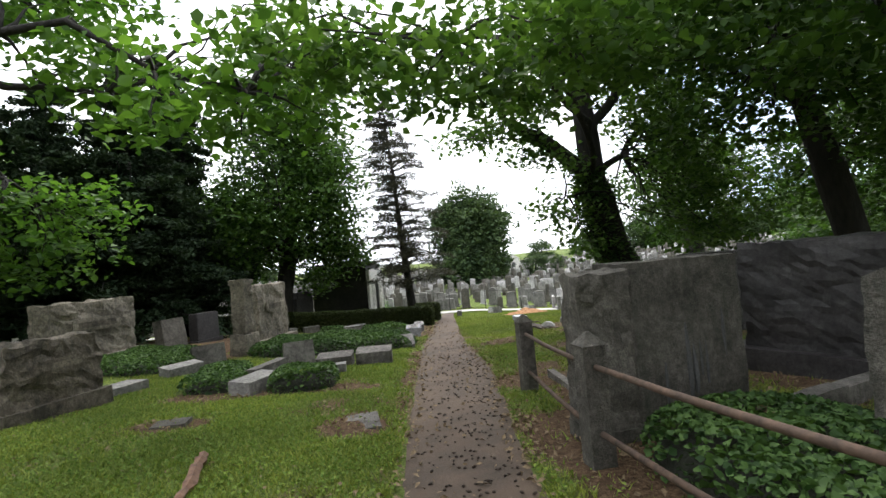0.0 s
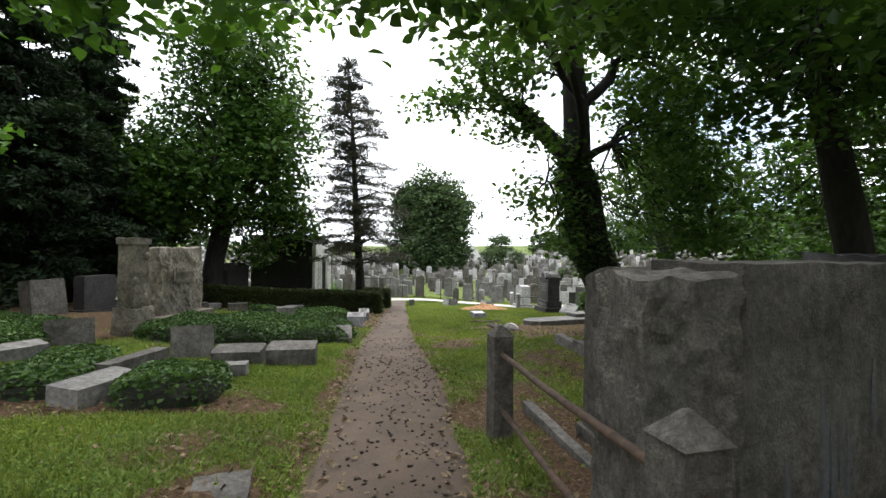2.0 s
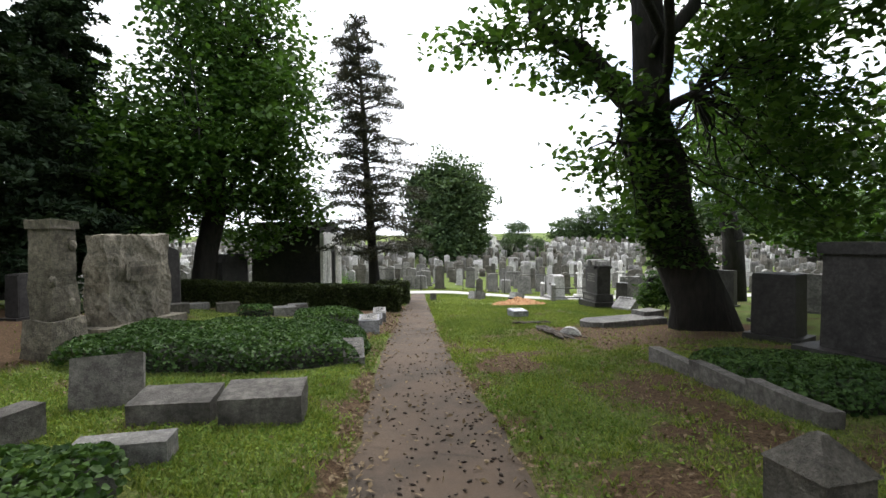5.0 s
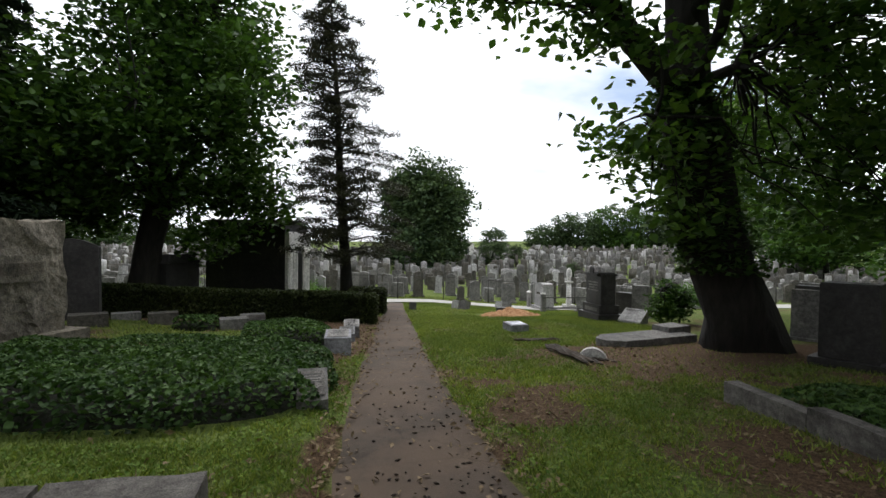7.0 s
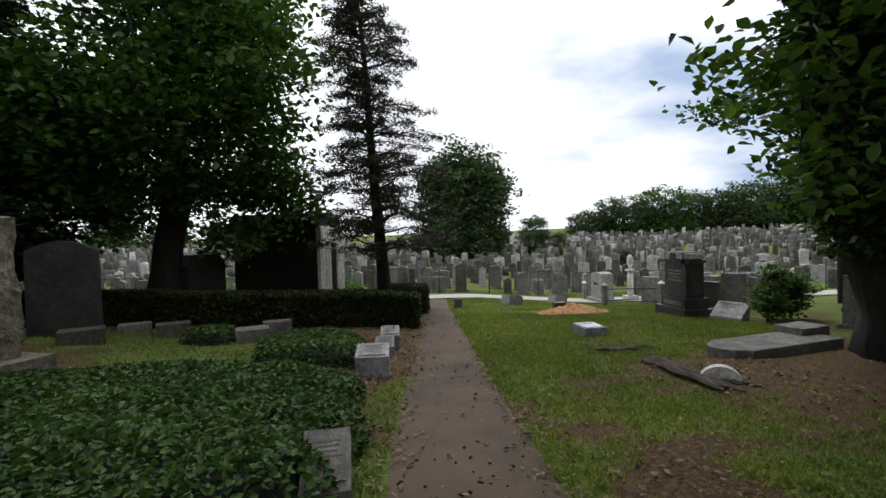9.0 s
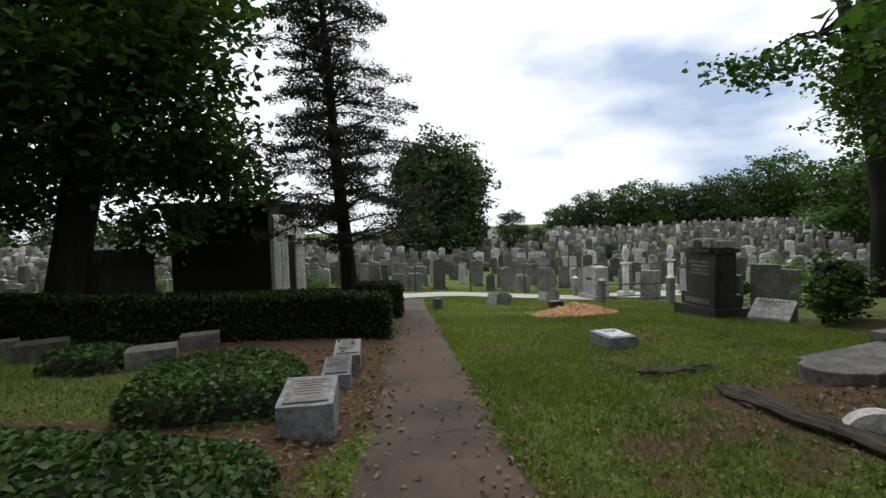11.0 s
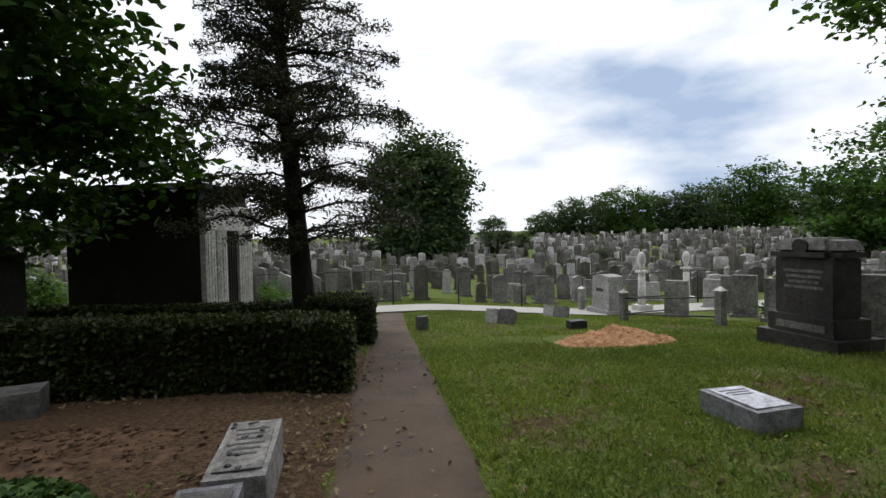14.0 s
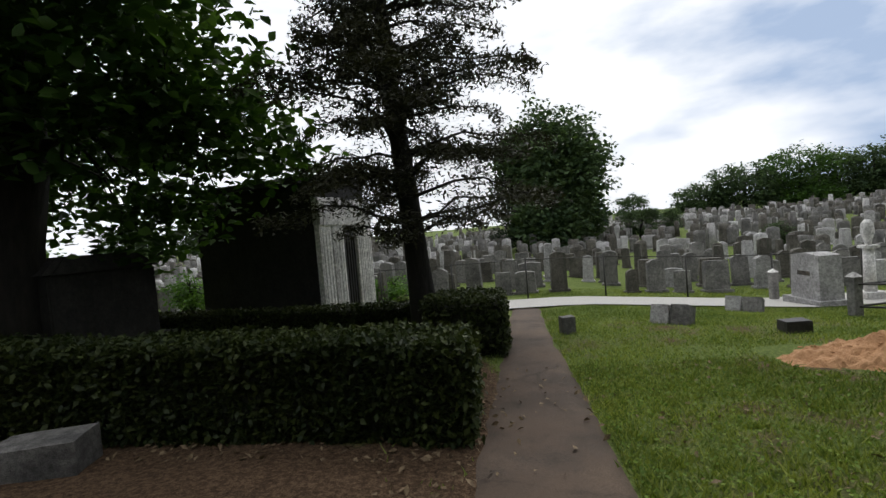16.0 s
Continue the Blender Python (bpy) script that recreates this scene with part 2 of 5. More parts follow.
WEED = leaf_mat("clover_leaves", (0.07, 0.13, 0.025), (0.2, 0.28, 0.065), 0.3, 0.8)
DRY = simple_mat("dry_leaf_litter", (0.07, 0.045, 0.025), (0.26, 0.19, 0.11), 25, 0.9)
PODS = simple_mat("black_seed_pods", (0.01, 0.007, 0.006), (0.06, 0.038, 0.026), 40, 0.9)


def ground_mat():
    m, n, l, p = nodes_of("lawn_and_bare_earth")
    geo = n.new("ShaderNodeNewGeometry").outputs["Position"]
    fine = noise_tex(n, l, 24, 8, 0.7, geo)
    mid = noise_tex(n, l, 3.0, 9, 0.75, geo)
    fine = mix(n, l, "MIX", 0.45, fine, noise_tex(n, l, 85, 4, 0.7, geo))
    grass = ramp(n, l, fine, ((0.36, (0.018, 0.028, 0.008)), (0.5, (0.1, 0.14, 0.033)), (0.66, (0.23, 0.26, 0.085))))
    soil = ramp(n, l, fine, ((0.36, (0.022, 0.014, 0.009)), (0.5, (0.085, 0.054, 0.033)), (0.64, (0.2, 0.135, 0.085))))
    bare = n.new("ShaderNodeAttribute")
    bare.attribute_name = "bare"
    soft = mix(n, l, "ADD", 1.0, bare.outputs["Fac"], mix(n, l, "SUBTRACT", 1.0, mid, (0.5, 0.5, 0.5)))
    c = mix(n, l, "MIX", ramp(n, l, soft, ((0.3, (0, 0, 0)), (0.62, (1, 1, 1)))), grass, soil)
    l.new(c, p.inputs["Base Color"])
    p.inputs["Roughness"].default_value, p.inputs["Specular IOR Level"].default_value = 0.95, 0.1
    bump(n, l, p, fine, 0.9, 0.03)
    return m


def path_mat():
    m, n, l, p = nodes_of("worn_reddish_asphalt")
    geo = n.new("ShaderNodeNewGeometry").outputs["Position"]
    big = noise_tex(n, l, 1.3, 7, 0.62, geo)
    fine = noise_tex(n, l, 90, 4, 0.7, geo)
    c = ramp(n, l, big, ((0.3, (0.045, 0.035, 0.027)), (0.52, (0.082, 0.061, 0.047)), (0.72, (0.135, 0.095, 0.066))))
    c = mix(n, l, "MULTIPLY", 0.8, c, ramp(n, l, fine, ((0.3, (0.45, 0.45, 0.45)), (0.7, (1.5, 1.5, 1.5)))))
    vo = n.new("ShaderNodeTexVoronoi")
    vo.feature = "DISTANCE_TO_EDGE"
    vo.inputs["Scale"].default_value = 0.55
    l.new(mix(n, l, "ADD", 0.35, geo, noise_tex(n, l, 2.2, 6, 0.7, geo)), vo.inputs["Vector"])
    crack = ramp(n, l, vo.outputs["Distance"], ((0.0, (0.25, 0.25, 0.25)), (0.012, (1, 1, 1))))
    c = mix(n, l, "MULTIPLY", 0.45, c, crack)
    dust = noise_tex(n, l, 0.9, 8, 0.72, geo)
    c = mix(n, l, "MIX", ramp(n, l, dust, ((0.44, (0, 0, 0)), (0.62, (0.75, 0.75, 0.75)))), c, (0.105, 0.073, 0.052))
    l.new(c, p.inputs["Base Color"])
    p.inputs["Roughness"].default_value, p.inputs["Specular IOR Level"].default_value = 0.85, 0.25
    bump(n, l, p, mix(n, l, "ADD", 0.4, fine, noise_tex(n, l, 9, 5, 0.6, geo)), 0.5, 0.008)
    return m


GROUND, PATHMAT = ground_mat(), path_mat()

# ---- builders ----
rng = np.random.default_rng(7)


def bm_mesh(name, bm, mat, smooth=False):
    me = bpy.data.meshes.new(name)
    bm.to_mesh(me)
    bm.free()
    me.materials.append(mat)
    if smooth:
        me.polygons.foreach_set("use_smooth", [True] * len(me.polygons))
    return me


def part(name, bm, mat, parent, label="", smooth=False):
    ob = new(name, bm_mesh(name, bm, mat, smooth))
    ob.parent = parent
    return tagged(ob, label)


def empty(name, m, label, category, group="", kind=""):
    ob = new(name)
    ob.empty_display_size = 0.2
    ob.matrix_world = m
    return tagged(ob, label, category, group, kind)


def np_mesh(name, verts, faces, mat):
    """A mesh from arrays of corners and of triangles or quads."""
    me = bpy.data.meshes.new(name)
    verts, faces = np.asarray(verts, np.float32), np.asarray(faces, np.int32)
    k = faces.shape[1]
    me.vertices.add(len(verts))
    me.vertices.foreach_set("co", verts.ravel())
    me.loops.add(faces.size)
    me.loops.foreach_set("vertex_index", faces.ravel())
    me.polygons.add(len(faces))
    me.polygons.foreach_set("loop_start", np.arange(len(faces), dtype=np.int32) * k)
    me.update(calc_edges=True)
    me.materials.append(mat)
    return me


def block(w, d, h, bevel=0.01, rough=0.0, cuts=0, slant=0.0, taper=0.0, z0=0.0, arch=0.0, at=(0, 0), seed=0.0):
    """A stone block with its foot at z0: slant drops the front of the top, arch lifts its middle, rough breaks the faces."""
    bm = bmesh.new()
    bmesh.ops.create_cube(bm, size=1.0)
    if bevel and not cuts:
        bmesh.ops.bevel(bm, geom=bm.edges[:], offset=bevel / max(min(w, d, h), 0.01) * 0.5, segments=2, affect="EDGES")
    if cuts:
        bmesh.ops.subdivide_edges(bm, edges=bm.edges[:], cuts=cuts, use_grid_fill=True)
    for v in bm.verts:
        x, y, z = v.co
        k = z + 0.5
        s = 1 - taper * k
        px, py, pz = x * w * s, y * d * s, k * h
        if slant:
            pz -= slant * k * (0.5 - y)
        if arch:
            pz += arch * k * (math.cos(x * math.pi) if abs(x) < 0.5 else 0)
        if rough:
            q = Vector((px * 3.1 + seed, py * 3.1, pz * 3.1))
            nz = noise.noise_vector(q) * rough + noise.noise_vector(q * 3.3) * rough * 0.45
            px, py, pz = px + nz.x, py + nz.y, pz + (nz.z if k > 0.05 else 0)
        v.co = (px + at[0], py + at[1], pz + z0)
    return bm


def tube(points, radii, sides=10, gnarl=0.0):
    """A tapering limb along points."""
    bm = bmesh.new()
    rings = []
    pts = [Vector(p) for p in points]
    for i, p in enumerate(pts):
        d = (pts[min(i + 1, len(pts) - 1)] - pts[max(i - 1, 0)]).normalized()
        a = d.orthogonal().normalized() if i == 0 else (last - d * last.dot(d)).normalized()
        last, b = a, d.cross(a)
        ring = []
        for k in range(sides):
            w = 2 * math.pi * k / sides
            r = radii[i]
            if gnarl:
                r *= 1 + gnarl * noise.noise(Vector((math.cos(w) * 1.7, math.sin(w) * 1.7, p.z * 1.3 + p.x)))
            ring.append(bm.verts.new(p + (a * math.cos(w) + b * math.sin(w)) * r))
        rings.append(ring)
    for r0, r1 in zip(rings, rings[1:]):
        for k in range(sides):
            bm.faces.new((r0[k], r0[(k + 1) % sides], r1[(k + 1) % sides], r1[k]))
    bm.faces.new(rings[0][::-1])
    bm.faces.new(rings[-1])
    return bm


def merge(bms):
    out = bmesh.new()
    for b in bms:
        me = bpy.data.meshes.new("tmp")
        b.to_mesh(me)
        b.free()
        out.from_mesh(me)
        bpy.data.meshes.remove(me)
    return out


def leaves(name, centres, size, mat, flat=0.35, spread=0.35, slim=0.55, broad=False):
    """Folded pointed leaves, one at each centre; broad ones have round shoulders and a drooping tip."""
    c = np.asarray(centres, float)
    k = len(c)
    way = rng.normal(size=(k, 3)) * (1, 1, flat)
    way[:, 2] -= 0.25
    way /= np.linalg.norm(way, axis=1)[:, None]
    up = rng.normal(size=(k, 3)) * 0.55 + (0, 0, 1)
    side = np.cross(way, up)
    side /= np.linalg.norm(side, axis=1)[:, None] + 1e-9
    up = np.cross(side, way)
    s = (size * rng.uniform(1 - spread, 1 + spread, k))[:, None]
    base, tip = c - way * s * 0.5, c + way * s * 0.5
    mid = c - way * s * 0.08
    left, right = mid + side * s * slim * 0.5 + up * s * 0.09, mid - side * s * slim * 0.5 + up * s * 0.09
    if broad:
        tip = tip - up * s * 0.12
        fore = c + way * s * 0.2
        wide, near = side * s * slim * 0.62, up * s * 0.1
        v = np.stack((base, mid + wide * 0.9 + near, fore + wide * 0.72 + near * 0.5, tip, fore - wide * 0.72 + near * 0.5, mid - wide * 0.9 + near), 1).reshape(-1, 3)
        i = np.arange(k)[:, None] * 6
        f = np.concatenate((i + (0, 3, 2), i + (0, 2, 1), i + (0, 4, 3), i + (0, 5, 4)), 0)
        return np_mesh(name, v, f, mat)
    v = np.stack((base, left, tip, right), 1).reshape(-1, 3)
    i = np.arange(k)[:, None] * 4
    f = np.concatenate((i + (0, 2, 1), i + (0, 3, 2)), 0)
    return np_mesh(name, v, f, mat)


def clumps(blobs, count, per, radius, shell=0.55):
    """Points in clumps inside ellipsoids (centre, radii), thicker towards their skin."""
    vol = np.array([b[1][0] * b[1][1] * b[1][2] for b in blobs]) ** 0.8
    which = rng.choice(len(blobs), count, p=vol / vol.sum())
    d = rng.normal(size=(count, 3))
    d /= np.linalg.norm(d, axis=1)[:, None]
    r = (shell + (1.08 - shell) * rng.random(count)) * (1 + 0.12 * rng.normal(size=count))
    centre = np.array([b[0] for b in blobs])[which] + d * r[:, None] * np.array([b[1] for b in blobs])[which]
    pts = np.repeat(centre, per, 0) + rng.normal(size=(count * per, 3)) * radius * np.array((1, 1, 0.42))
    return pts, centre


def curve_pts(a, b, sag, n=7, wob=0.12, seed=0):
    a, b = Vector(a), Vector(b)
    out = []
    for i in range(n):
        k = i / (n - 1)
        p = a.lerp(b, k)
        p.z += sag * math.sin(k * math.pi)
        if 0 < i < n - 1:
            p += noise.noise_vector(Vector((k * 3 + seed, seed * 1.7, 2.0))) * wob * (b - a).length * 0.5
        out.append(p)
    return out


def tree(name, trunk, radii, limbs, blobs, count, per, size, mat, label, radius=0.4, twigs=120, shell=0.5, creeper=0):
    """trunk: points; limbs: (height index, end, radius); blobs: leaf masses."""
    base = trunk[0]
    t = empty(name, Matrix.Translation(base), label, "tree")
    inv = Matrix.Translation(-Vector(base))
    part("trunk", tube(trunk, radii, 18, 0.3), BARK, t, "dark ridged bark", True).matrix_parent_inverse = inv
    pts, centre = clumps(blobs, count, per, radius, shell)
    starts = []
    for k, (i, end, r) in enumerate(limbs):
        p = curve_pts(trunk[i], end, 0.12 * (Vector(end) - Vector(trunk[i])).length, 8, 0.22, k * 1.3 + base[0])
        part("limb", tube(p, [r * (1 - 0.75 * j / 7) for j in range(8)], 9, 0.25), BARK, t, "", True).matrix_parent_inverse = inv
        starts += p[2:]
    starts = starts or [Vector(p) for p in trunk[len(trunk) // 2:]]
    sa = np.array([tuple(s) for s in starts])
    wood = []
    for j in rng.choice(len(centre), min(twigs, len(centre)), replace=False):
        q = centre[j]
        s = sa[np.argmin(np.linalg.norm(sa - q, axis=1) + rng.random(len(sa)) * 0.6)]
        p = curve_pts(s, q, 0.1, 5, 0.3, j * 0.37)
        wood.append(tube(p, [0.035, 0.026, 0.018, 0.012, 0.006], 4))
    if wood:
        tagged(part("twig_work", merge(wood), BARK, t, "", True), kind="stuff").matrix_parent_inverse = inv
    if creeper:
        tp = np.array(trunk)
        u = rng.uniform(1.9, 5.2, creeper)
        ang = rng.normal(size=creeper) * 1.1 + math.pi * 1.1
        rr = np.interp(u, range(len(radii)), radii) * rng.uniform(0.95, 1.25, creeper) + np.abs(rng.normal(size=creeper)) * 0.12
        c = np.stack([np.interp(u, range(len(trunk)), tp[:, k]) for k in range(3)], 1)
        c[:, 0] += np.cos(ang) * rr
        c[:, 1] += np.sin(ang) * rr
        ob = new("creeper", leaves("creeper", c, size * 0.9, IVY))
        ob.parent, ob.matrix_parent_inverse = t, inv
        tagged(ob, "dark ivy climbing the trunk")
    crown = new("crown", leaves("crown", pts, size, mat, slim=0.62, broad=per <= 20))
    crown.parent, crown.matrix_parent_inverse = t, inv
    return t


def conifer(name, base, top, spread, whorls, mat, label, size=0.16, first=0.18, per=70, trunk_r=0.2, droop=0.25, bare=0.0, slim=0.28, shape=0.8):
    """A tapering trunk with tiers of branches that carry sprays of needles."""
    base, top = Vector(base), Vector(top)
    t = empty(name, Matrix.Translation(base), label, "tree")
    inv = Matrix.Translation(-base)
    trunk = curve_pts(base, top, 0, 9, 0.02, base.x)
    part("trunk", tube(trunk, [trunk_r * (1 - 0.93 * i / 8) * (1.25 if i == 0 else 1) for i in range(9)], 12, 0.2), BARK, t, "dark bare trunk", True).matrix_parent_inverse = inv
    wood, pts = [], []
    for w in range(whorls):
        k = first + (0.99 - first) * (w + rng.uniform(-0.45, 0.45)) / whorls
        o = base.lerp(top, k)
        reach = spread * (1 - (k - first) / (1 - first)) ** shape + 0.15
        for b in range(int(rng.integers(4, 7))):
            a = rng.uniform(0, 2 * math.pi)
            ln = reach * rng.uniform(0.45, 1.15)
            e = o + Vector((math.cos(a) * ln, math.sin(a) * ln, ln * rng.uniform(-droop, 0.22)))
            p = curve_pts(o, e, 0.1 * ln, 6, 0.2, w * 3.1 + b)
            wood.append(tube(p, [0.035, 0.03, 0.024, 0.018, 0.012, 0.005], 4))
            m = int(per * ln * 1.6) + 10
            u = bare + (1 - bare) * rng.random(m) ** 0.7
            pa = np.array([tuple(q) for q in p])
            at = np.stack([np.interp(u * 5, range(6), pa[:, c]) for c in range(3)], 1)
            side = np.array((-math.sin(a), math.cos(a), 0.0))
            width = ln * 0.42 * np.clip(1.15 - u, 0, 1) * np.clip(u * 4, 0, 1)
            twig = np.round(rng.uniform(-1, 1, m) * 5) / 5
            off = side * (rng.uniform(-1, 1, m) * width)[:, None] + rng.normal(size=(m, 3)) * np.array((0.045, 0.045, 0.06))
            off[:, 2] -= np.abs(twig) * 0.05
            pts.append(at + off)
    tagged(part("branch_work", merge(wood), BARK, t, "", True), kind="stuff").matrix_parent_inverse = inv
    crown = new("crown", leaves("crown", np.concatenate(pts), size, mat, 0.5, 0.4, slim))
    crown.parent, crown.matrix_parent_inverse = t, inv
    return t


def turned(x, y, yaw, sink=0.0, tilt=0.0, roll=0.0):
    """A pose on the ground; yaw turns the front (-y) to the right."""
    return pose(x, y, gz(x, y) - sink, tilt, roll, yaw)


# ---- ground, path, road ----
xs = np.unique(np.concatenate((np.arange(-16, 18, 0.2), np.linspace(-420, -16, 40), np.linspace(18, 420, 40))))
ys = np.unique(np.concatenate((np.arange(-8, 30, 0.2), np.linspace(-320, -8, 30), np.arange(30, 120, 2.5), np.linspace(120, 620, 25))))
gx, gy = np.meshgrid(xs, ys)
hz = ground_z(gx, gy)
fine_noise = np.array([noise.noise(Vector((a * 1.1, b * 1.1, 0))) + 0.5 * noise.noise(Vector((a * 3.3, b * 3.3, 4))) for a, b in zip(gx.ravel(), gy.ravel())]).reshape(gx.shape)
el, er = path_edges(gy)
off = np.clip(np.maximum(el - gx, gx - er) / 0.4, 0, 1)
hz = hz + fine_noise * 0.022 * off + 0.02 * off - 0.012
idx = np.arange(gx.size).reshape(gx.shape)
quads = np.stack((idx[:-1, :-1], idx[:-1, 1:], idx[1:, 1:], idx[1:, :-1]), -1).reshape(-1, 4)
ground = new("ground", np_mesh("ground", np.stack((gx, gy, hz), -1).reshape(-1, 3), quads, GROUND))
worn = ground.data.attributes.new("bare", "FLOAT", "POINT")
worn.data.foreach_set("value", bare_earth(gx, gy).ravel().astype(np.float32))
tagged(ground, "patchy green cemetery lawn with bare brown earth", "ground", kind="structure")


def strip(name, rows, mat, label, category):
    bm = bmesh.new()
    last = None
    for pts in rows:
        row = [bm.verts.new(p) for p in pts]
        if last:
            for a in range(len(row) - 1):
                bm.faces.new((last[a], last[a + 1], row[a + 1], row[a]))
        last = row
    ob = new(name, bm_mesh(name, bm, mat, True))
    return tagged(ob, label, category, kind="structure")


rows = []
for y in np.arange(-8, 26.4, 0.12):
    a, b = path_edges(y)
    a, b = float(a), float(b)
    a += 0.07 * noise.noise(Vector((y * 1.4, 1, 0))) + 0.03 * noise.noise(Vector((y * 6, 1, 3)))
    b += 0.05 * noise.noise(Vector((y * 1.1, 7, 0))) + 0.025 * noise.noise(Vector((y * 6, 9, 3)))
    row = []
    for k in range(9):
        x = a + (b - a) * k / 8
        row.append((x, y, gz(x, y) + (0.012 if 0 < k < 8 else -0.012) + 0.006 * noise.noise(Vector((x * 2, y * 2, 0)))))
    rows.append(row)
strip("path", rows, PATHMAT, "narrow worn reddish-brown asphalt footpath", "path")

rows = []
for s in np.arange(-45, 46, 0.8):
    cx, cy = 0.6 + s, 27.35 - 0.03 * s
    row = []
    for k in range(7):
        o = (k / 6 - 0.5) * 2.2
        x, y = cx + 0.03 * o, cy + o
        row.append((x, y, gz(x, y) + 0.045))
    rows.append(row)
strip("road", rows, ROAD, "pale gravel cemetery road across the path's end", "road")

# ---- trees ----
tree("ivy_clad_tree", [(6.76, 13.05, gz(6.76, 13) - 0.15), (6.6, 13.05, 0.2), (6.32, 13.0, 1.0), (5.92, 13.0, 2.0), (5.64, 13.0, 3.3), (5.56, 13.0, 4.0), (5.5, 13.0, 5.2), (5.3, 12.9, 7.4), (5.0, 12.8, 9.0)],
     [0.74, 0.58, 0.52, 0.5, 0.5, 0.4, 0.35, 0.24, 0.1],
     [(4, (2.9, 12.9, 6.1), 0.34), (5, (1.9, 12.9, 5.5), 0.06), (6, (7.6, 13.2, 7.4), 0.2), (5, (8.7, 13.6, 5.6), 0.12), (6, (0.9, 5.2, 5.0), 0.11), (5, (2.6, 5.8, 5.2), 0.1), (7, (5.6, 12.0, 9.5), 0.1), (4, (4.2, 11.8, 3.3), 0.07)],
     [((1.7, 12.9, 5.5), (0.9, 0.9, 0.35)), ((3.0, 12.3, 5.9), (1.3, 1.3, 0.8)), ((3.7, 12.4, 4.8), (0.5, 0.6, 0.5)), ((4.5, 12.2, 2.75), (0.55, 0.6, 0.85)), ((3.9, 12.1, 3.1), (0.5, 0.5, 0.4)), ((4.9, 12.1, 1.95), (0.4, 0.5, 0.35)), ((4.3, 11.9, 4.3), (0.5, 0.5, 0.4)), ((8.2, 13.6, 6.6), (1.5, 1.6, 1.2)), ((8.8, 14.2, 3.5), (1.5, 1.8, 1.6)), ((7.6, 11.6, 4.2), (1.1, 1.2, 1.3)), ((9.0, 12.2, 2.6), (1.4, 1.3, 1.5)), ((7.5, 12.6, 5.6), (1.2, 1.0, 0.9)),
      ((5.6, 12.2, 8.6), (3.4, 3.0, 1.6)), ((0.7, 4.9, 4.35), (1.3, 1.1, 0.7)), ((2.4, 5.4, 4.7), (1.6, 1.5, 0.7)), ((-0.9, 5.3, 5.1), (1.2, 1.2, 0.5)), ((4.2, 7.0, 5.6), (1.7, 1.6, 0.8))],
     1250, 20, 0.165, LEAF, "leaning old tree with dark ivy-clad trunk", 0.34, 320, creeper=2600)
tree("shade_tree", [(11.1, 10.0, gz(11.1, 10) - 0.15), (10.9, 10.0, 1.1), (10.5, 10.0, 2.8), (10.0, 10.0, 4.8), (9.6, 10.0, 6.8), (9.3, 10.0, 8.8)], [0.45, 0.36, 0.33, 0.28, 0.18, 0.07],
     [(3, (7.2, 7.4, 5.4), 0.13), (3, (12.0, 9.0, 5.0), 0.13), (4, (8.6, 11.5, 8.2), 0.1), (2, (12.4, 12.0, 4.4), 0.12), (3, (6.8, 9.6, 5.8), 0.12), (3, (6.4, 4.4, 4.8), 0.12), (4, (5.2, 5.6, 7.4), 0.12), (4, (5.6, 1.2, 6.9), 0.11)],
     [((7.2, 7.4, 4.8), (2.1, 2.0, 1.3)), ((9.2, 9.0, 6.4), (3.0, 2.6, 1.7)), ((12.4, 9.0, 4.4), (2.2, 2.6, 1.7)), ((13.0, 12.5, 4.0), (2.4, 2.2, 1.8)), ((9.8, 6.0, 4.2), (2.2, 2.0, 1.3)), ((6.4, 4.2, 4.6), (2.0, 1.8, 0.9)), ((8.0, 2.0, 4.4), (2.4, 2.0, 1.2)),
      # high leaf masses out of view, added to shade the right-hand plot
      ((5.0, 6.2, 7.4), (2.6, 3.0, 0.8)), ((6.6, 1.6, 6.9), (3.2, 3.0, 0.8)), ((3.4, 0.4, 6.6), (1.8, 2.4, 0.6)), ((8.8, 8.4, 8.6), (3.2, 3.0, 1.2)), ((7.4, 8.6, 6.9), (3.0, 2.6, 0.7)), ((8.0, -2.4, 6.6), (3.0, 2.6, 0.9)), ((4.6, -3.6, 7.2), (2.6, 2.4, 0.8))],
     2400, 20, 0.165, LEAF_DEEP, "tall tree with dark slanting trunk, crown extended out of view for shade", 0.28, 220)
tree("maple_tree", [(-9.8, 4.6, gz(-9.8, 4.6) - 0.15), (-9.7, 4.6, 2.0), (-9.4, 4.8, 4.0), (-9.0, 5.0, 6.2), (-8.8, 5.2, 8.2)], [0.5, 0.36, 0.3, 0.2, 0.08],
     [(2, (-4.6, 6.2, 5.0), 0.13), (2, (-2.2, 5.6, 4.6), 0.1), (2, (-8.6, 9.5, 4.2), 0.12), (3, (-6.5, 6.5, 7.0), 0.1)],
     [((-2.3, 5.4, 4.5), (1.4, 1.2, 0.7)), ((-4.5, 6.3, 5.2), (1.2, 1.2, 0.7)), ((-8.8, 9.5, 3.4), (2.0, 2.0, 1.3)), ((-6.6, 6.8, 7.2), (2.2, 2.0, 1.0)), ((-10.6, 8.0, 5.0), (1.8, 1.8, 1.2)), ((-2.0, 9.0, 6.6), (1.8, 1.6, 0.9))],
     430, 20, 0.18, LEAF_LIGHT, "maple with bright green overhanging leaves", 0.28, 160)
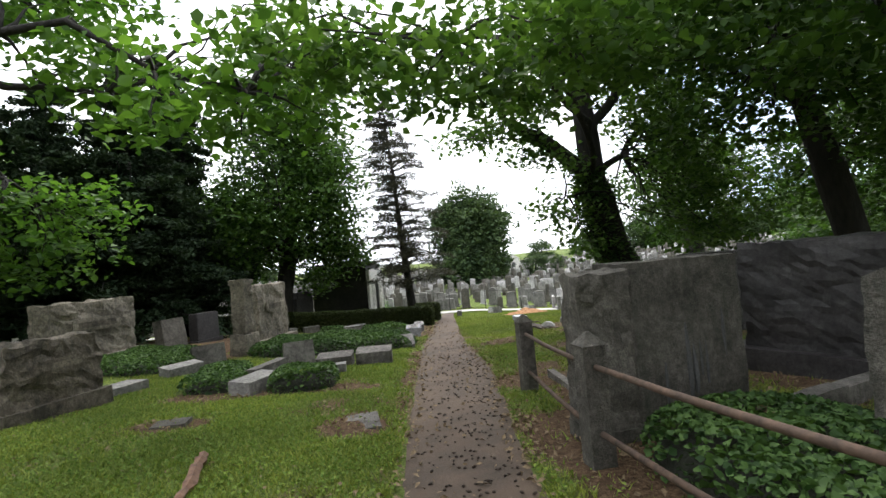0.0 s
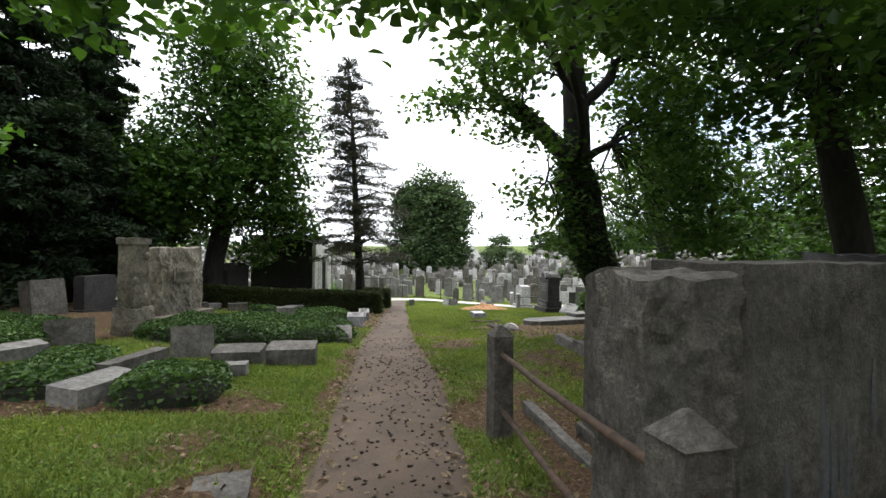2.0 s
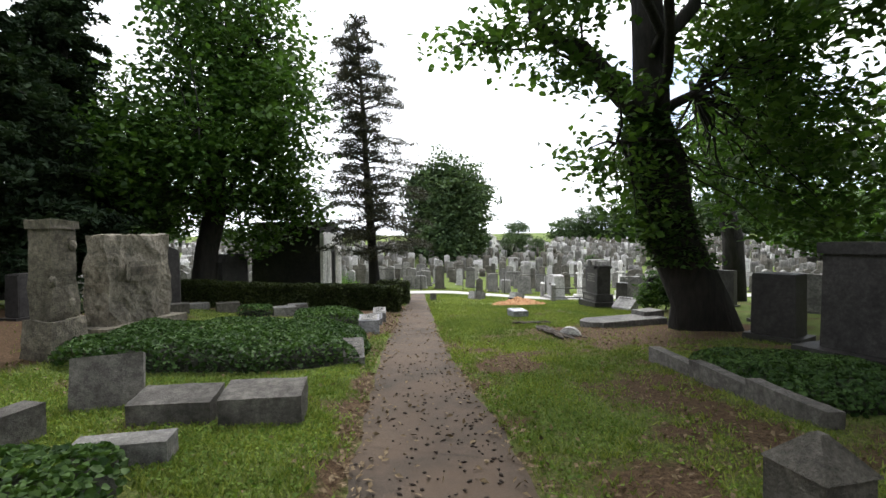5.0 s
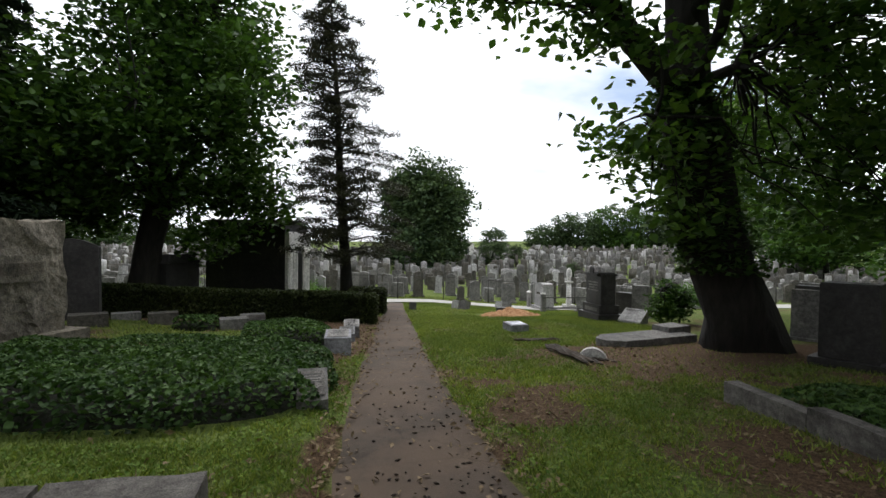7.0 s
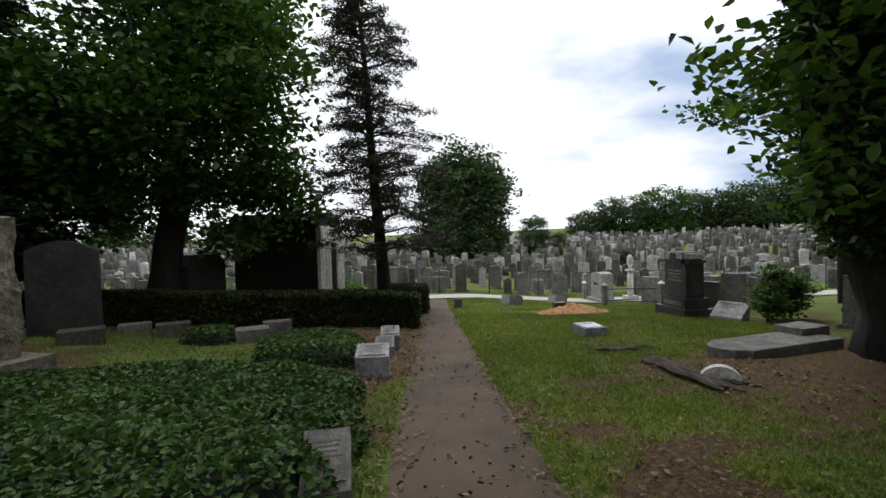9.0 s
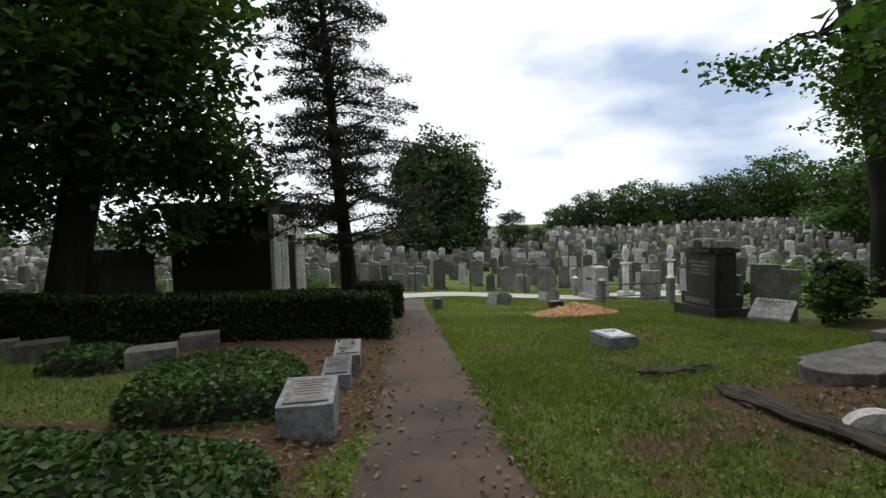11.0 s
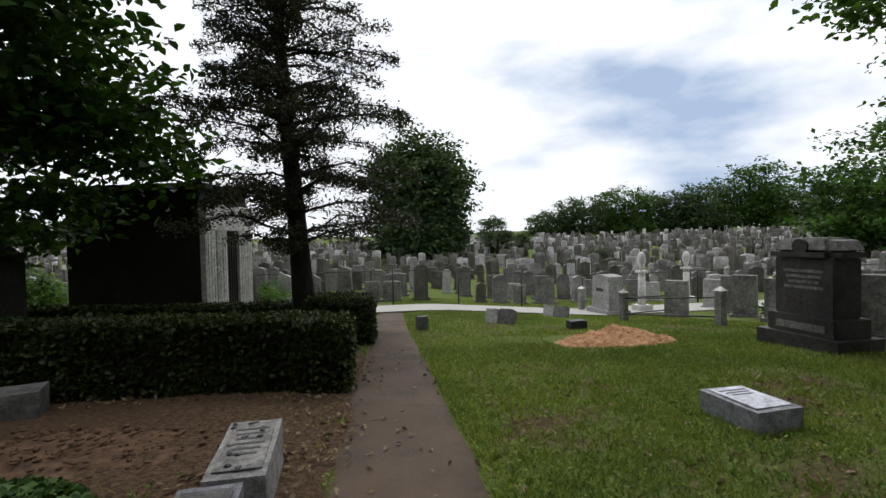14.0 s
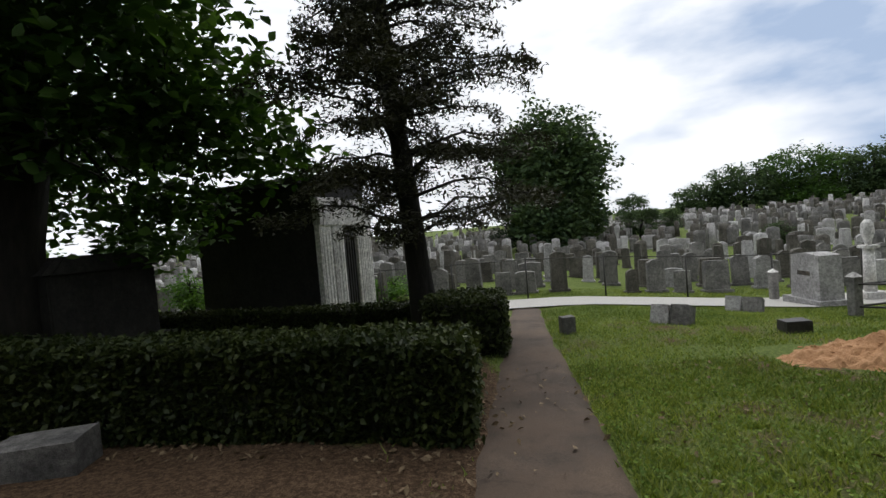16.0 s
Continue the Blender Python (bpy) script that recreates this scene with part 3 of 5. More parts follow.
tree("hedge_side_tree", [(-6.78, 20.5, gz(-6.75, 20.5) - 0.15), (-6.66, 20.5, 0.2), (-6.5, 20.5, 1.2), (-6.22, 20.5, 2.4), (-6.0, 20.5, 5.1), (-6.0, 20.5, 7.0), (-5.95, 20.5, 9.2)], [0.62, 0.42, 0.37, 0.36, 0.2, 0.15, 0.07],
     [(3, (-4.8, 20.4, 8.4), 0.24), (3, (-8.4, 20.2, 4.8), 0.15), (3, (-4.2, 19.9, 5.0), 0.12), (4, (-7.6, 21.0, 8.0), 0.12), (3, (-5.6, 17.8, 4.8), 0.12), (4, (-6.0, 22.6, 6.8), 0.12), (3, (-4.2, 21.0, 3.0), 0.09), (3, (-7.6, 18.6, 3.4), 0.09)],
     [((-6.0, 20.5, 6.2), (2.7, 2.6, 2.4)), ((-4.3, 20.0, 3.9), (1.5, 1.8, 1.4)), ((-8.6, 20.4, 4.5), (1.9, 2.2, 1.8)), ((-5.8, 20.5, 9.4), (2.5, 2.5, 1.9)), ((-5.8, 18.3, 4.1), (1.9, 1.3, 1.3)), ((-3.9, 20.4, 6.8), (1.6, 1.6, 1.8)), ((-4.2, 22.0, 3.2), (1.4, 1.4, 1.1)), ((-4.2, 21.0, 2.6), (1.1, 1.1, 0.7)), ((-7.4, 23.4, 3.2), (1.7, 1.5, 1.3)), ((-8.6, 21.0, 3.0), (1.3, 1.3, 0.9)), ((-8.0, 18.0, 4.2), (1.8, 1.4, 1.6)), ((-3.6, 18.8, 5.2), (1.2, 1.2, 1.5)), ((-9.2, 22.6, 2.3), (1.5, 1.2, 0.9)), ((-3.5, 22.8, 2.4), (0.8, 0.9, 0.5)), ((-7.6, 18.4, 2.8), (1.3, 1.0, 0.7)), ((-5.6, 19.6, 2.7), (1.2, 0.8, 0.5)), ((-5.0, 21.7, 1.6), (0.9, 0.7, 0.7)), ((-5.8, 22.3, 1.5), (1.0, 0.7, 0.7))],
     1850, 20, 0.19, LEAF_DEEP, "broad leafy tree beside the clipped hedge", 0.38, 340, 0.35)
tree("roadside_tree", [(12.6, 19.8, gz(12.6, 19.8) - 0.15), (12.4, 19.7, 1.5), (11.8, 19.5, 3.2), (10.9, 19.2, 5.0), (10.4, 19.2, 7.0)], [0.4, 0.3, 0.25, 0.18, 0.07],
     [(3, (7.9, 18.4, 4.4), 0.06), (2, (13.4, 20.4, 4.6), 0.1), (2, (10.2, 17.6, 3.6), 0.1)],
     [((8.2, 18.4, 4.35), (1.3, 0.8, 0.42)), ((9.8, 17.4, 3.7), (1.0, 0.9, 1.6)), ((13.6, 20.4, 5.0), (1.9, 1.8, 1.8)), ((11.6, 18.0, 5.6), (1.6, 1.2, 1.2))],
     480, 20, 0.14, LEAF_DEEP, "roadside tree with spreading small-leaved branches", 0.22, 120)
conifer("spruce", (-0.75, 22.1, gz(-0.75, 22.1) - 0.1), (-1.45, 22.2, 10.4), 2.5, 40, LEAF_SPRUCE, "thin dark spruce with sparse drooping branches", 0.088, first=0.17, per=165, trunk_r=0.22, droop=0.12, bare=0.16, slim=0.35, shape=0.55)
for k, (x, y, top, sp) in enumerate(((-9.6, 14.4, 9.4, 3.3), (-12.2, 11.6, 8.6, 3.2), (-9.8, 18.4, 11, 2.8), (-13.8, 16.5, 10.5, 3.4), (-15.5, 9.0, 13, 3.2), (-11.8, 20.5, 13, 3.0))):
    conifer("yew_tree", (x, y, gz(x, y) - 0.1), (x + 0.2, y, top), sp, 50, LEAF_DARK, "dense very dark conifer behind the monuments", 0.19, first=0.08, per=85, trunk_r=0.24, droop=0.3, slim=0.4)


def far_tree(x, y, height, width, mat, label, count=420, trunk=True, low=0.15, size=None):
    z = gz(x, y)
    blobs = [((x, y, z + height * (low + (1 - low) * 0.5)), (width * 0.42, width * 0.42, height * (1 - low) * 0.45))]
    for k in range(7):
        a = rng.uniform(0, 6.28)
        blobs.append(((x + math.cos(a) * width * 0.27, y + math.sin(a) * width * 0.27, z + height * rng.uniform(low + 0.2, 0.82)), (width * rng.uniform(0.15, 0.26),) * 2 + (height * rng.uniform(0.1, 0.17),)))
    for k in range(5):
        a = rng.uniform(0, 6.28)
        blobs.append(((x + math.cos(a) * width * 0.28, y + math.sin(a) * width * 0.28, z + height * rng.uniform(low + 0.08, low + 0.25)), (width * 0.24, width * 0.24, height * 0.13)))
    return tree("far_tree", [(x, y, z - 0.2), (x, y, z + height * 0.35), (x + 0.2, y, z + height * 0.6), (x + 0.1, y, z + height * 0.85)], [width * 0.035, width * 0.028, width * 0.016, 0.05],
                [], blobs, count, 22, size or width * 0.042, mat, label, width * 0.055, 20, 0.6)


far_tree(2.6, 57.0, 11.5, 5.5, LEAF_DARK, "dark narrow conifer beside the large tree", 420, low=0.02)
far_tree(5.7, 56.0, 12.0, 10.0, LEAF_FAR, "large round tree among the far graves", 2400, low=0.02)
for x, y, h, w in ((40, 94, 7.5, 11), (47, 92, 9.5, 11), (54, 95, 8, 10), (58, 93, 8.5, 9), (62, 92, 10, 12), (67, 94, 9.5, 12), (73, 92, 13.5, 14), (80, 94, 11, 12), (86, 93, 10, 11), (92, 92, 10, 12), (34, 96, 5, 9), (43, 45, 12.5, 12), (97, 88, 9, 14), (106, 84, 11, 14), (14.2, 61, 3.0, 3.6), (18, 64, 2.5, 2.5),
                   (-42, 90, 5, 9), (-52, 92, 6, 10), (-34, 95, 4, 8), (-62, 88, 7, 10), (24, 98, 4.5, 6), (18, 46, 1.5, 1.8), (19, 17, 5.5, 6), (24, 13, 6, 7), (27, 20, 5, 6), (17, 11, 4.5, 5), (31, 26, 6, 7)):
    far_tree(x, y, h, w, LEAF_DEEP if int(x) % 2 else LEAF_FAR, "distant leafy tree on the cemetery hill", 380, low=0.03)

for x, y, h, w, mt in ((7.45, 16.6, 1.35, 0.75, LEAF), (8.2, 16.9, 1.1, 0.8, LEAF), (16.0, 26.4, 1.25, 2.0, LEAF_LIGHT), (-8.1, 26.6, 1.7, 1.4, LEAF_LIGHT), (-3.5, 31.5, 0.9, 2.4, LEAF_LIGHT), (10.5, 22.6, 0.7, 0.9, LEAF)):
    z = gz(x, y)
    blobs = [((x + rng.normal() * w * 0.15, y + rng.normal() * w * 0.15, z + h * k), (w * 0.42, w * 0.42, h * 0.3)) for k in (0.35, 0.6)]
    tree("shrub", [(x, y, z - 0.05), (x + 0.03, y, z + h * 0.3), (x, y, z + h * 0.6)], [0.03, 0.025, 0.01], [], blobs, 110, 22, 0.07 + 0.02 * w, mt, "rounded bright green shrub among the graves", w * 0.1, 18, 0.3)

# added woods that close the place behind and beside the walk and block sky light
for x, y, h, w in ((-7, -12, 10, 10), (3, -16, 11, 11), (12, -10, 10, 10), (17, 3, 11, 10), (-15, -3, 12, 11), (-19, 6, 11, 10), (-20, 16, 11, 10), (-17, 25, 9, 8), (22, -4, 12, 11), (-26, 22, 10, 10), (-1, -11, 7, 7), (6, -10, 7, 7)):
    far_tree(x, y, h, w, LEAF, "added tree closing off the sky around the walk", 300, low=0.12)

# ---- monuments by the path's start ----
def bars(parent, w, z, y, lines, h=0.03, mat=INK, tilt=0.0, flat=False):
    """Rows of unreadable engraved lettering as shallow bars."""
    for k in range(lines):
        lw = w * (0.95 - 0.22 * ((k * 37) % 3) / 2)
        if flat:
            bm = block(lw, h, 0.004, 0, z0=z, at=(0, y - k * h * 1.9))
        else:
            bm = block(lw, 0.006, h, 0, z0=z - k * h * 1.9, at=(0, y))
        part("lettering", bm, mat, parent, "unreadable engraved lettering")


def monument(name, x, y, yaw, w, d, h, mat, label, base=(0.25, 0.2, 0.22), rough=0.03, cap=0.0, panel=False, lines=0, sink=0.03, taper=0.03, seed=0.0, arch=0.0, tilt=0.0):
    m = empty(name, turned(x, y, yaw, sink, tilt), label, "gravestone")
    z = 0.0
    if base:
        part("base", block(w + base[0], d + base[1], base[2], 0, 0.012, 5, seed=seed + 3), mat, m)
        z = base[2] - 0.004
    body = h - z - (0.16 if cap else 0)
    part("tablet", block(w, d, body, 0.015, rough, 16 if rough else (9 if arch else 0), taper=taper, z0=z, seed=seed, arch=arch), mat, m, "", False)
    if cap:
        part("cap", block(w + cap, d + cap, 0.17, 0.02, 0, 0, z0=h - 0.165), mat, m)
    if panel:
        part("panel", block(w * 0.55, 0.02, body * 0.22, 0.004, z0=z + body * 0.48, at=(0, -d / 2 + 0.003 - rough)), mat, m, "smooth name panel")
        bars(m, w * 0.45, z + body * 0.54, -d / 2 - 0.012 - rough, 1, body * 0.1, LIMESTONE_DARK)
    if lines:
        bars(m, w * 0.6, z + body * 0.72, -d / 2 * (1 - taper * 0.6) - 0.001, lines, 0.035)
    return m


def marker(name, x, y, yaw, w, d, h, mat, label, slant=0.0, rough=0.0, tilt=0.0, roll=0.0, lines=0, sink=0.03, border=False, seed=0.0, pebbles=0, plate=GRANITE):
    """A low footstone with worn edges; slant drops its front edge."""
    rough = rough or 0.007
    m = empty(name, turned(x, y, yaw, sink, tilt, roll), label, "footstone", "footstones")
    part("block", block(w, d, h, 0.02, rough, 6, slant=slant, seed=seed or x), mat, m)
    if border:
        face = part("face", block(w * 0.8, d * 0.82, 0.006, 0.0), plate, m, "worn lettered face inside a pale border")
        face.matrix_local = pose(0, 0, h - slant / 2 + 0.006, math.degrees(math.atan2(slant, d)), 0, 0)
        for k in range(lines):
            lw = w * (0.62 - 0.16 * ((k * 37) % 3) / 2)
            part("lettering", block(lw, d * 0.03, 0.003, 0, z0=0.005, at=(0, d * (0.28 - 0.09 * k))), INK, face, "unreadable engraved line")
    if pebbles:
        for k in range(pebbles):
            bm = bmesh.new()
            bmesh.ops.create_icosphere(bm, subdivisions=1, radius=1.0)
            o = part("pebble", bm, GRANITE_DARK if k % 2 else GRANITE, m)
            px, py = rng.uniform(-0.4, 0.4) * w, rng.uniform(-0.45, 0.45) * d
            o.matrix_local = pose(px, py, h - slant * (0.5 - py / d) + 0.015, 0, 0, k * 50) @ Matrix.Diagonal((0.024, 0.018, 0.012, 1))
    return m


monument("family_monument", -4.55, 4.55, 75, 1.15, 0.45, 0.95, LIMESTONE_DARK, "rough dark tan family monument with dark moss stains", base=(0.14, 0.12, 0.22), rough=0.08, panel=True, seed=1.0)
monument("family_monument", -7.05, 8.75, 75, 1.9, 0.5, 1.35, LIMESTONE, "broad rock-faced family monument under the conifers", base=(0.35, 0.3, 0.2), rough=0.07, panel=True, seed=4.0)
monument("headstone", -8.6, 7.2, 75, 0.95, 0.3, 1.15, GRANITE, "round-shouldered grey headstone in deep shade", base=(0.2, 0.15, 0.15), rough=0.0, arch=0.12, seed=5.0)
# darker material here puts the conifers' deep shade into the stone
monument("headstone", -6.9, 11.7, 75, 0.8, 0.3, 0.8, CONCRETE, "tilted pale headstone in the conifers' shade", base=None, rough=0.0, tilt=-8)
monument("headstone", -6.6, 12.9, 75, 0.9, 0.3, 0.9, GRANITE_DARK, "dark headstone under the conifers", base=(0.15, 0.1, 0.12), rough=0.0)


def trunk_pillar(x, y):
    m = empty("pillar_monument", turned(x, y, 75, 0.03), "tan stone pillar carved like a tree trunk", "gravestone")
    part("pedestal", block(0.52, 0.52, 0.55, 0, 0.03, 5, taper=0.12), LIMESTONE, m)
    part("shaft", block(0.36, 0.36, 1.2, 0, 0.03, 10, taper=0.08, z0=0.54, seed=9), LIMESTONE, m)
    part("cap", block(0.4, 0.4, 0.12, 0, 0.025, 4, z0=1.72, seed=2), LIMESTONE, m)
    for sx, sz in ((0.12, 1.5), (-0.16, 1.05), (0.08, 0.75)):
        bm = bmesh.new()
        bmesh.ops.create_icosphere(bm, subdivisions=2, radius=0.06, matrix=pose(sx, -0.17, sz) @ Matrix.Diagonal((1.0, 0.6, 1.3, 1)))
        part("carved_knot", bm, LIMESTONE, m)
    return m


trunk_pillar(-4.25, 9.95)
monument("family_monument", -4.4, 11.95, 74, 1.3, 0.45, 1.75, LIMESTONE, "tall tan rock-faced monument with a name panel", base=(0.4, 0.35, 0.3), rough=0.06, panel=True, seed=6.0)
marker("footstone", -4.32, 7.25, 60, 0.66, 0.3, 0.26, GRANITE, "low grey granite footstone in ivy", slant=0.04)
marker("footstone", -4.4, 8.45, 35, 0.62, 0.22, 0.5, GRANITE_WORN, "leaning grey granite footstone", tilt=-14, sink=0.08)
marker("footstone", -2.43, 5.68, 72, 0.72, 0.36, 0.26, GRANITE, "grey granite footstone with pale top among ivy", slant=0.03)
marker("footstone", -2.62, 6.75, 76, 0.95, 0.2, 0.28, GRANITE_WORN, "thin grey grave kerb in ivy")
marker("footstone", -2.42, 7.95, 25, 0.56, 0.26, 0.55, GRANITE_WORN, "grey slant footstone leaning backwards", tilt=-16, sink=0.08)
marker("footstone", -1.66, 7.62, 2, 0.66, 0.36, 0.29, GRANITE_WORN, "rough-sided grey slant footstone on the lawn", slant=0.06, rough=0.014)
marker("footstone", -0.91, 7.56, 4, 0.66, 0.36, 0.35, GRANITE_WORN, "rough-sided grey slant footstone on the lawn", slant=0.06, rough=0.014)
marker("footstone", -1.6, 6.72, 8, 0.6, 0.22, 0.2, GRANITE, "low grey footstone behind clipped ivy")
marker("footstone", -0.42, 10.15, 8, 0.29, 0.42, 0.34, GRANITE, "small tilted grey footstone at the ivy's edge", slant=0.2, border=True, lines=4, plate=GRANITE_WORN)
marker("footstone", -0.42, 13.36, 3, 0.42, 0.64, 0.33, GRANITE_BLUE, "grey footstone with a bordered lettered top", slant=0.03, border=True, lines=6)
marker("footstone", -0.36, 14.8, 3, 0.3, 0.62, 0.22, GRANITE_BLUE, "low grey footstone beside the path", slant=0.04, border=True, lines=5)
marker("footstone", -0.31, 15.55, 3, 0.32, 0.7, 0.3, GRANITE_PALE, "pale lettered footstone with pebbles on top", slant=0.04, border=True, lines=6, pebbles=14)
marker("footstone", -5.3, 16.75, 30, 0.55, 0.36, 0.2, GRANITE, "low flat grey footstone near the dark headstone")
marker("footstone", -5.1, 15.0, 30, 0.6, 0.4, 0.26, CONCRETE, "low grey footstone beside bare earth")
marker("footstone", -4.3, 16.2, 25, 0.55, 0.4, 0.3, CONCRETE, "low dull grey footstone in the hedge's shade")
marker("footstone", -2.75, 15.8, 20, 0.55, 0.42, 0.28, GRANITE, "low grey slab footstone on bare earth")
marker("footstone", -2.75, 17.3, 20, 0.55, 0.36, 0.26, GRANITE, "low grey footstone in front of the hedge")
marker("footstone", -4.5, 5.75, 70, 0.7, 0.45, 0.16, GRANITE, "low dark flat slab beside the family monument")
marker("flush_marker", -0.55, 3.55, 12, 0.34, 0.5, 0.08, GRANITE_WORN, "flat grey marker sunk flush in the lawn", sink=0.062)
marker("flush_marker", -2.7, 3.92, 10, 0.36, 0.24, 0.08, CONCRETE, "flat stained marker sunk flush in the lawn", sink=0.04)
monument("headstone", -5.75, 15.6, 20, 0.98, 0.3, 1.5, GRANITE_DARK, "dark round-topped headstone near the hedge", base=None, rough=0.0, arch=0.16)
marker("footstone", 3.4, 15.92, 4, 0.42, 0.56, 0.22, GRANITE_BLUE, "new pale granite marker with polished lettered top", border=True, lines=3, plate=POLISHED)
marker("footstone", 1.52, 22.3, 10, 0.22, 0.2, 0.32, GRANITE, "small square grey plot marker")
marker("footstone", 3.2, 22.95, -40, 0.3, 0.22, 0.36, GRANITE_PALE, "pale leaning twin footstone", tilt=-20)
marker("footstone", 3.5, 22.8, -40, 0.3, 0.3, 0.36, GRANITE, "grey leaning twin footstone", tilt=-20)
marker("footstone", 5.5, 25.3, -40, 0.3, 0.22, 0.36, GRANITE_PALE, "pale leaning twin footstone", tilt=-20)
marker("footstone", 5.75, 25.0, -40, 0.34, 0.25, 0.36, GRANITE, "grey leaning twin footstone", tilt=-20)
marker("footstone", 4.65, 21.7, 0, 0.34, 0.25, 0.22, GRANITE_DARK, "small dark grey footstone behind the mound")

# ---- right-hand plot ----
def fence():
    f = empty("pipe_fence", Matrix.Identity(4), "low fence of concrete posts and rusty pipes", "fence")
    posts = ((1.66, -0.15), (1.38, 2.03), (1.4, 4.6))
    for x, y in posts:
        z = gz(x, y)
        bm = block(0.18, 0.18, 0.95, 0.02, 0.006, 6, taper=0.04, z0=-0.06)
        p = part("post", bm, CONCRETE, f, "weathered concrete post with a pointed top")
        p.matrix_world = pose(x, y, z, 0, 0, 8)
        c = bmesh.new()
        bmesh.ops.create_cone(c, cap_ends=True, segments=4, radius1=0.135, radius2=0.02, depth=0.09, matrix=pose(0, 0, 0.93, 0, 0, 45))
        part("post_top", c, CONCRETE, p)
    for a, b in zip(posts, posts[1:]):
        for hgt in (0.73, 0.26):
            pa, pb = Vector((*a, gz(*a) + hgt)), Vector((*b, gz(*b) + hgt))
            part("pipe", tube(curve_pts(pa, pb, -0.015, 6, 0.004, hgt), [0.022] * 6, 10), RUST, f, "rusted iron pipe rail", True)


fence()
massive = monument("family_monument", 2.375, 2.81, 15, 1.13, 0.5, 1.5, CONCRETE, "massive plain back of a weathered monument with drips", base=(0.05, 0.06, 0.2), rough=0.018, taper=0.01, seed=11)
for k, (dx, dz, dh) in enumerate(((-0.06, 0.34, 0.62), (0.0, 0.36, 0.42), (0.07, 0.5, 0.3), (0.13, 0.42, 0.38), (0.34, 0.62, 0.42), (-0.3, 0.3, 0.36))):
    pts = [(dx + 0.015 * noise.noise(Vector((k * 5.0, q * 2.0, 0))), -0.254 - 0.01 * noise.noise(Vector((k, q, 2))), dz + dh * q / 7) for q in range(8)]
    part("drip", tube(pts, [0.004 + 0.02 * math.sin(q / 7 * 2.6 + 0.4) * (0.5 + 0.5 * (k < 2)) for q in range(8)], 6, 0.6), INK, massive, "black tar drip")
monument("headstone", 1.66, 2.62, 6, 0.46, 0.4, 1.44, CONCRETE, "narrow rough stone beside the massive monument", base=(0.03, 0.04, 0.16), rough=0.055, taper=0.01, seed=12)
# the dark concrete carries part of this monument's shading in its colour
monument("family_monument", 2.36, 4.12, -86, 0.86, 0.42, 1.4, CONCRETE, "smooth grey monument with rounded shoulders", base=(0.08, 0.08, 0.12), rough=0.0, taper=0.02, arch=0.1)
monument("family_monument", 4.9, 4.0, -63, 1.7, 0.6, 1.6, GRANITE_DARK, "tall dark rock-faced monument in deep shade", base=(0.4, 0.3, 0.3), rough=0.05, seed=13)
monument("family_monument", 6.2, 2.2, -63, 1.6, 0.6, 1.55, GRANITE_DARK, "dark monument in deep shade", base=(0.4, 0.3, 0.3), rough=0.04, seed=15)
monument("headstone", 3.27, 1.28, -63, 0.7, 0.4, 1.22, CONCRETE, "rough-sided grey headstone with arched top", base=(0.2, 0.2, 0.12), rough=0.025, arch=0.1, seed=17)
monument("family_monument", 6.68, 9.0, -72, 1.35, 0.7, 1.7, GRANITE_DARK, "large dark polished monument behind ivy", base=(0.5, 0.4, 0.22), rough=0.0, cap=0.1)
monument("headstone", 7.08, 11.35, -60, 0.7, 0.55, 1.25, GRANITE_DARK, "dark upright headstone behind ivy", base=(0.2, 0.2, 0.15), rough=0.0)


def kerb(name, a, b, label, w=0.16, h=0.2, pieces=2):
    d = Vector(b) - Vector(a)
    k = empty(name, Matrix.Translation((*a, gz(*a))), label, "kerb")
    for i in range(pieces):
        p, q = Vector(a) + d * (i / pieces), Vector(a) + d * ((i + 1) / pieces)
        mid = (p + q) / 2
        o = part("kerbstone", block((q - p).length - 0.012, w, h + 0.06, 0, 0.008, 5, z0=-0.06, seed=i), GRANITE_WORN, k)
        o.matrix_world = pose(mid.x, mid.y, gz(mid.x, mid.y), 0, 0, math.degrees(math.atan2(d.y, d.x)))
    return k


kerb("grave_kerb", (3.9, 9.9), (3.88, 7.0), "rough grey granite kerb round an ivy bed", pieces=3)
kerb("grave_kerb", (1.85, 5.3), (1.95, 3.5), "rough grey kerb at the monument's foot", w=0.1, h=0.07, pieces=1)
kerb("grave_kerb", (3.1, 2.5), (4.6, 3.1), "low grey kerb round the ivy plot", pieces=2)
ledger = empty("ledger_stone", turned(5.3, 13.85, 15, 0.04), "fallen grey tablet with rounded end on earth", "gravestone")


def shouldered_slab(length, w, h):
    """A lying tablet whose end narrows to a rounded lobe."""
    half = [(length / 2, w / 2), (-length * 0.36, w / 2), (-length * 0.38, w * 0.4)]
    half += [(-length * 0.4 - 0.1 * length * math.sin(a), w * 0.36 * math.cos(a)) for a in (0.0, 0.35, 0.7, 1.05, 1.35)]
    ring = half + [(x, -y) for x, y in reversed(half)]
    bm = bmesh.new()
    low = [bm.verts.new((x, y, 0)) for x, y in ring]
    mid = [bm.verts.new((x, y, h - 0.012)) for x, y in ring]
    top = [bm.verts.new((x * 0.992, y * 0.97, h)) for x, y in ring]
    k = len(ring)
    for a, b in ((low, mid), (mid, top)):
        for i in range(k):
            bm.faces.new((a[i], b[i], b[(i + 1) % k], a[(i + 1) % k]))
    bm.faces.new(top[::-1])
    bm.faces.new(low)
    bmesh.ops.recalc_face_normals(bm, faces=bm.faces)
    return bm


part("slab", shouldered_slab(2.1, 0.7, 0.2), GRANITE, ledger)
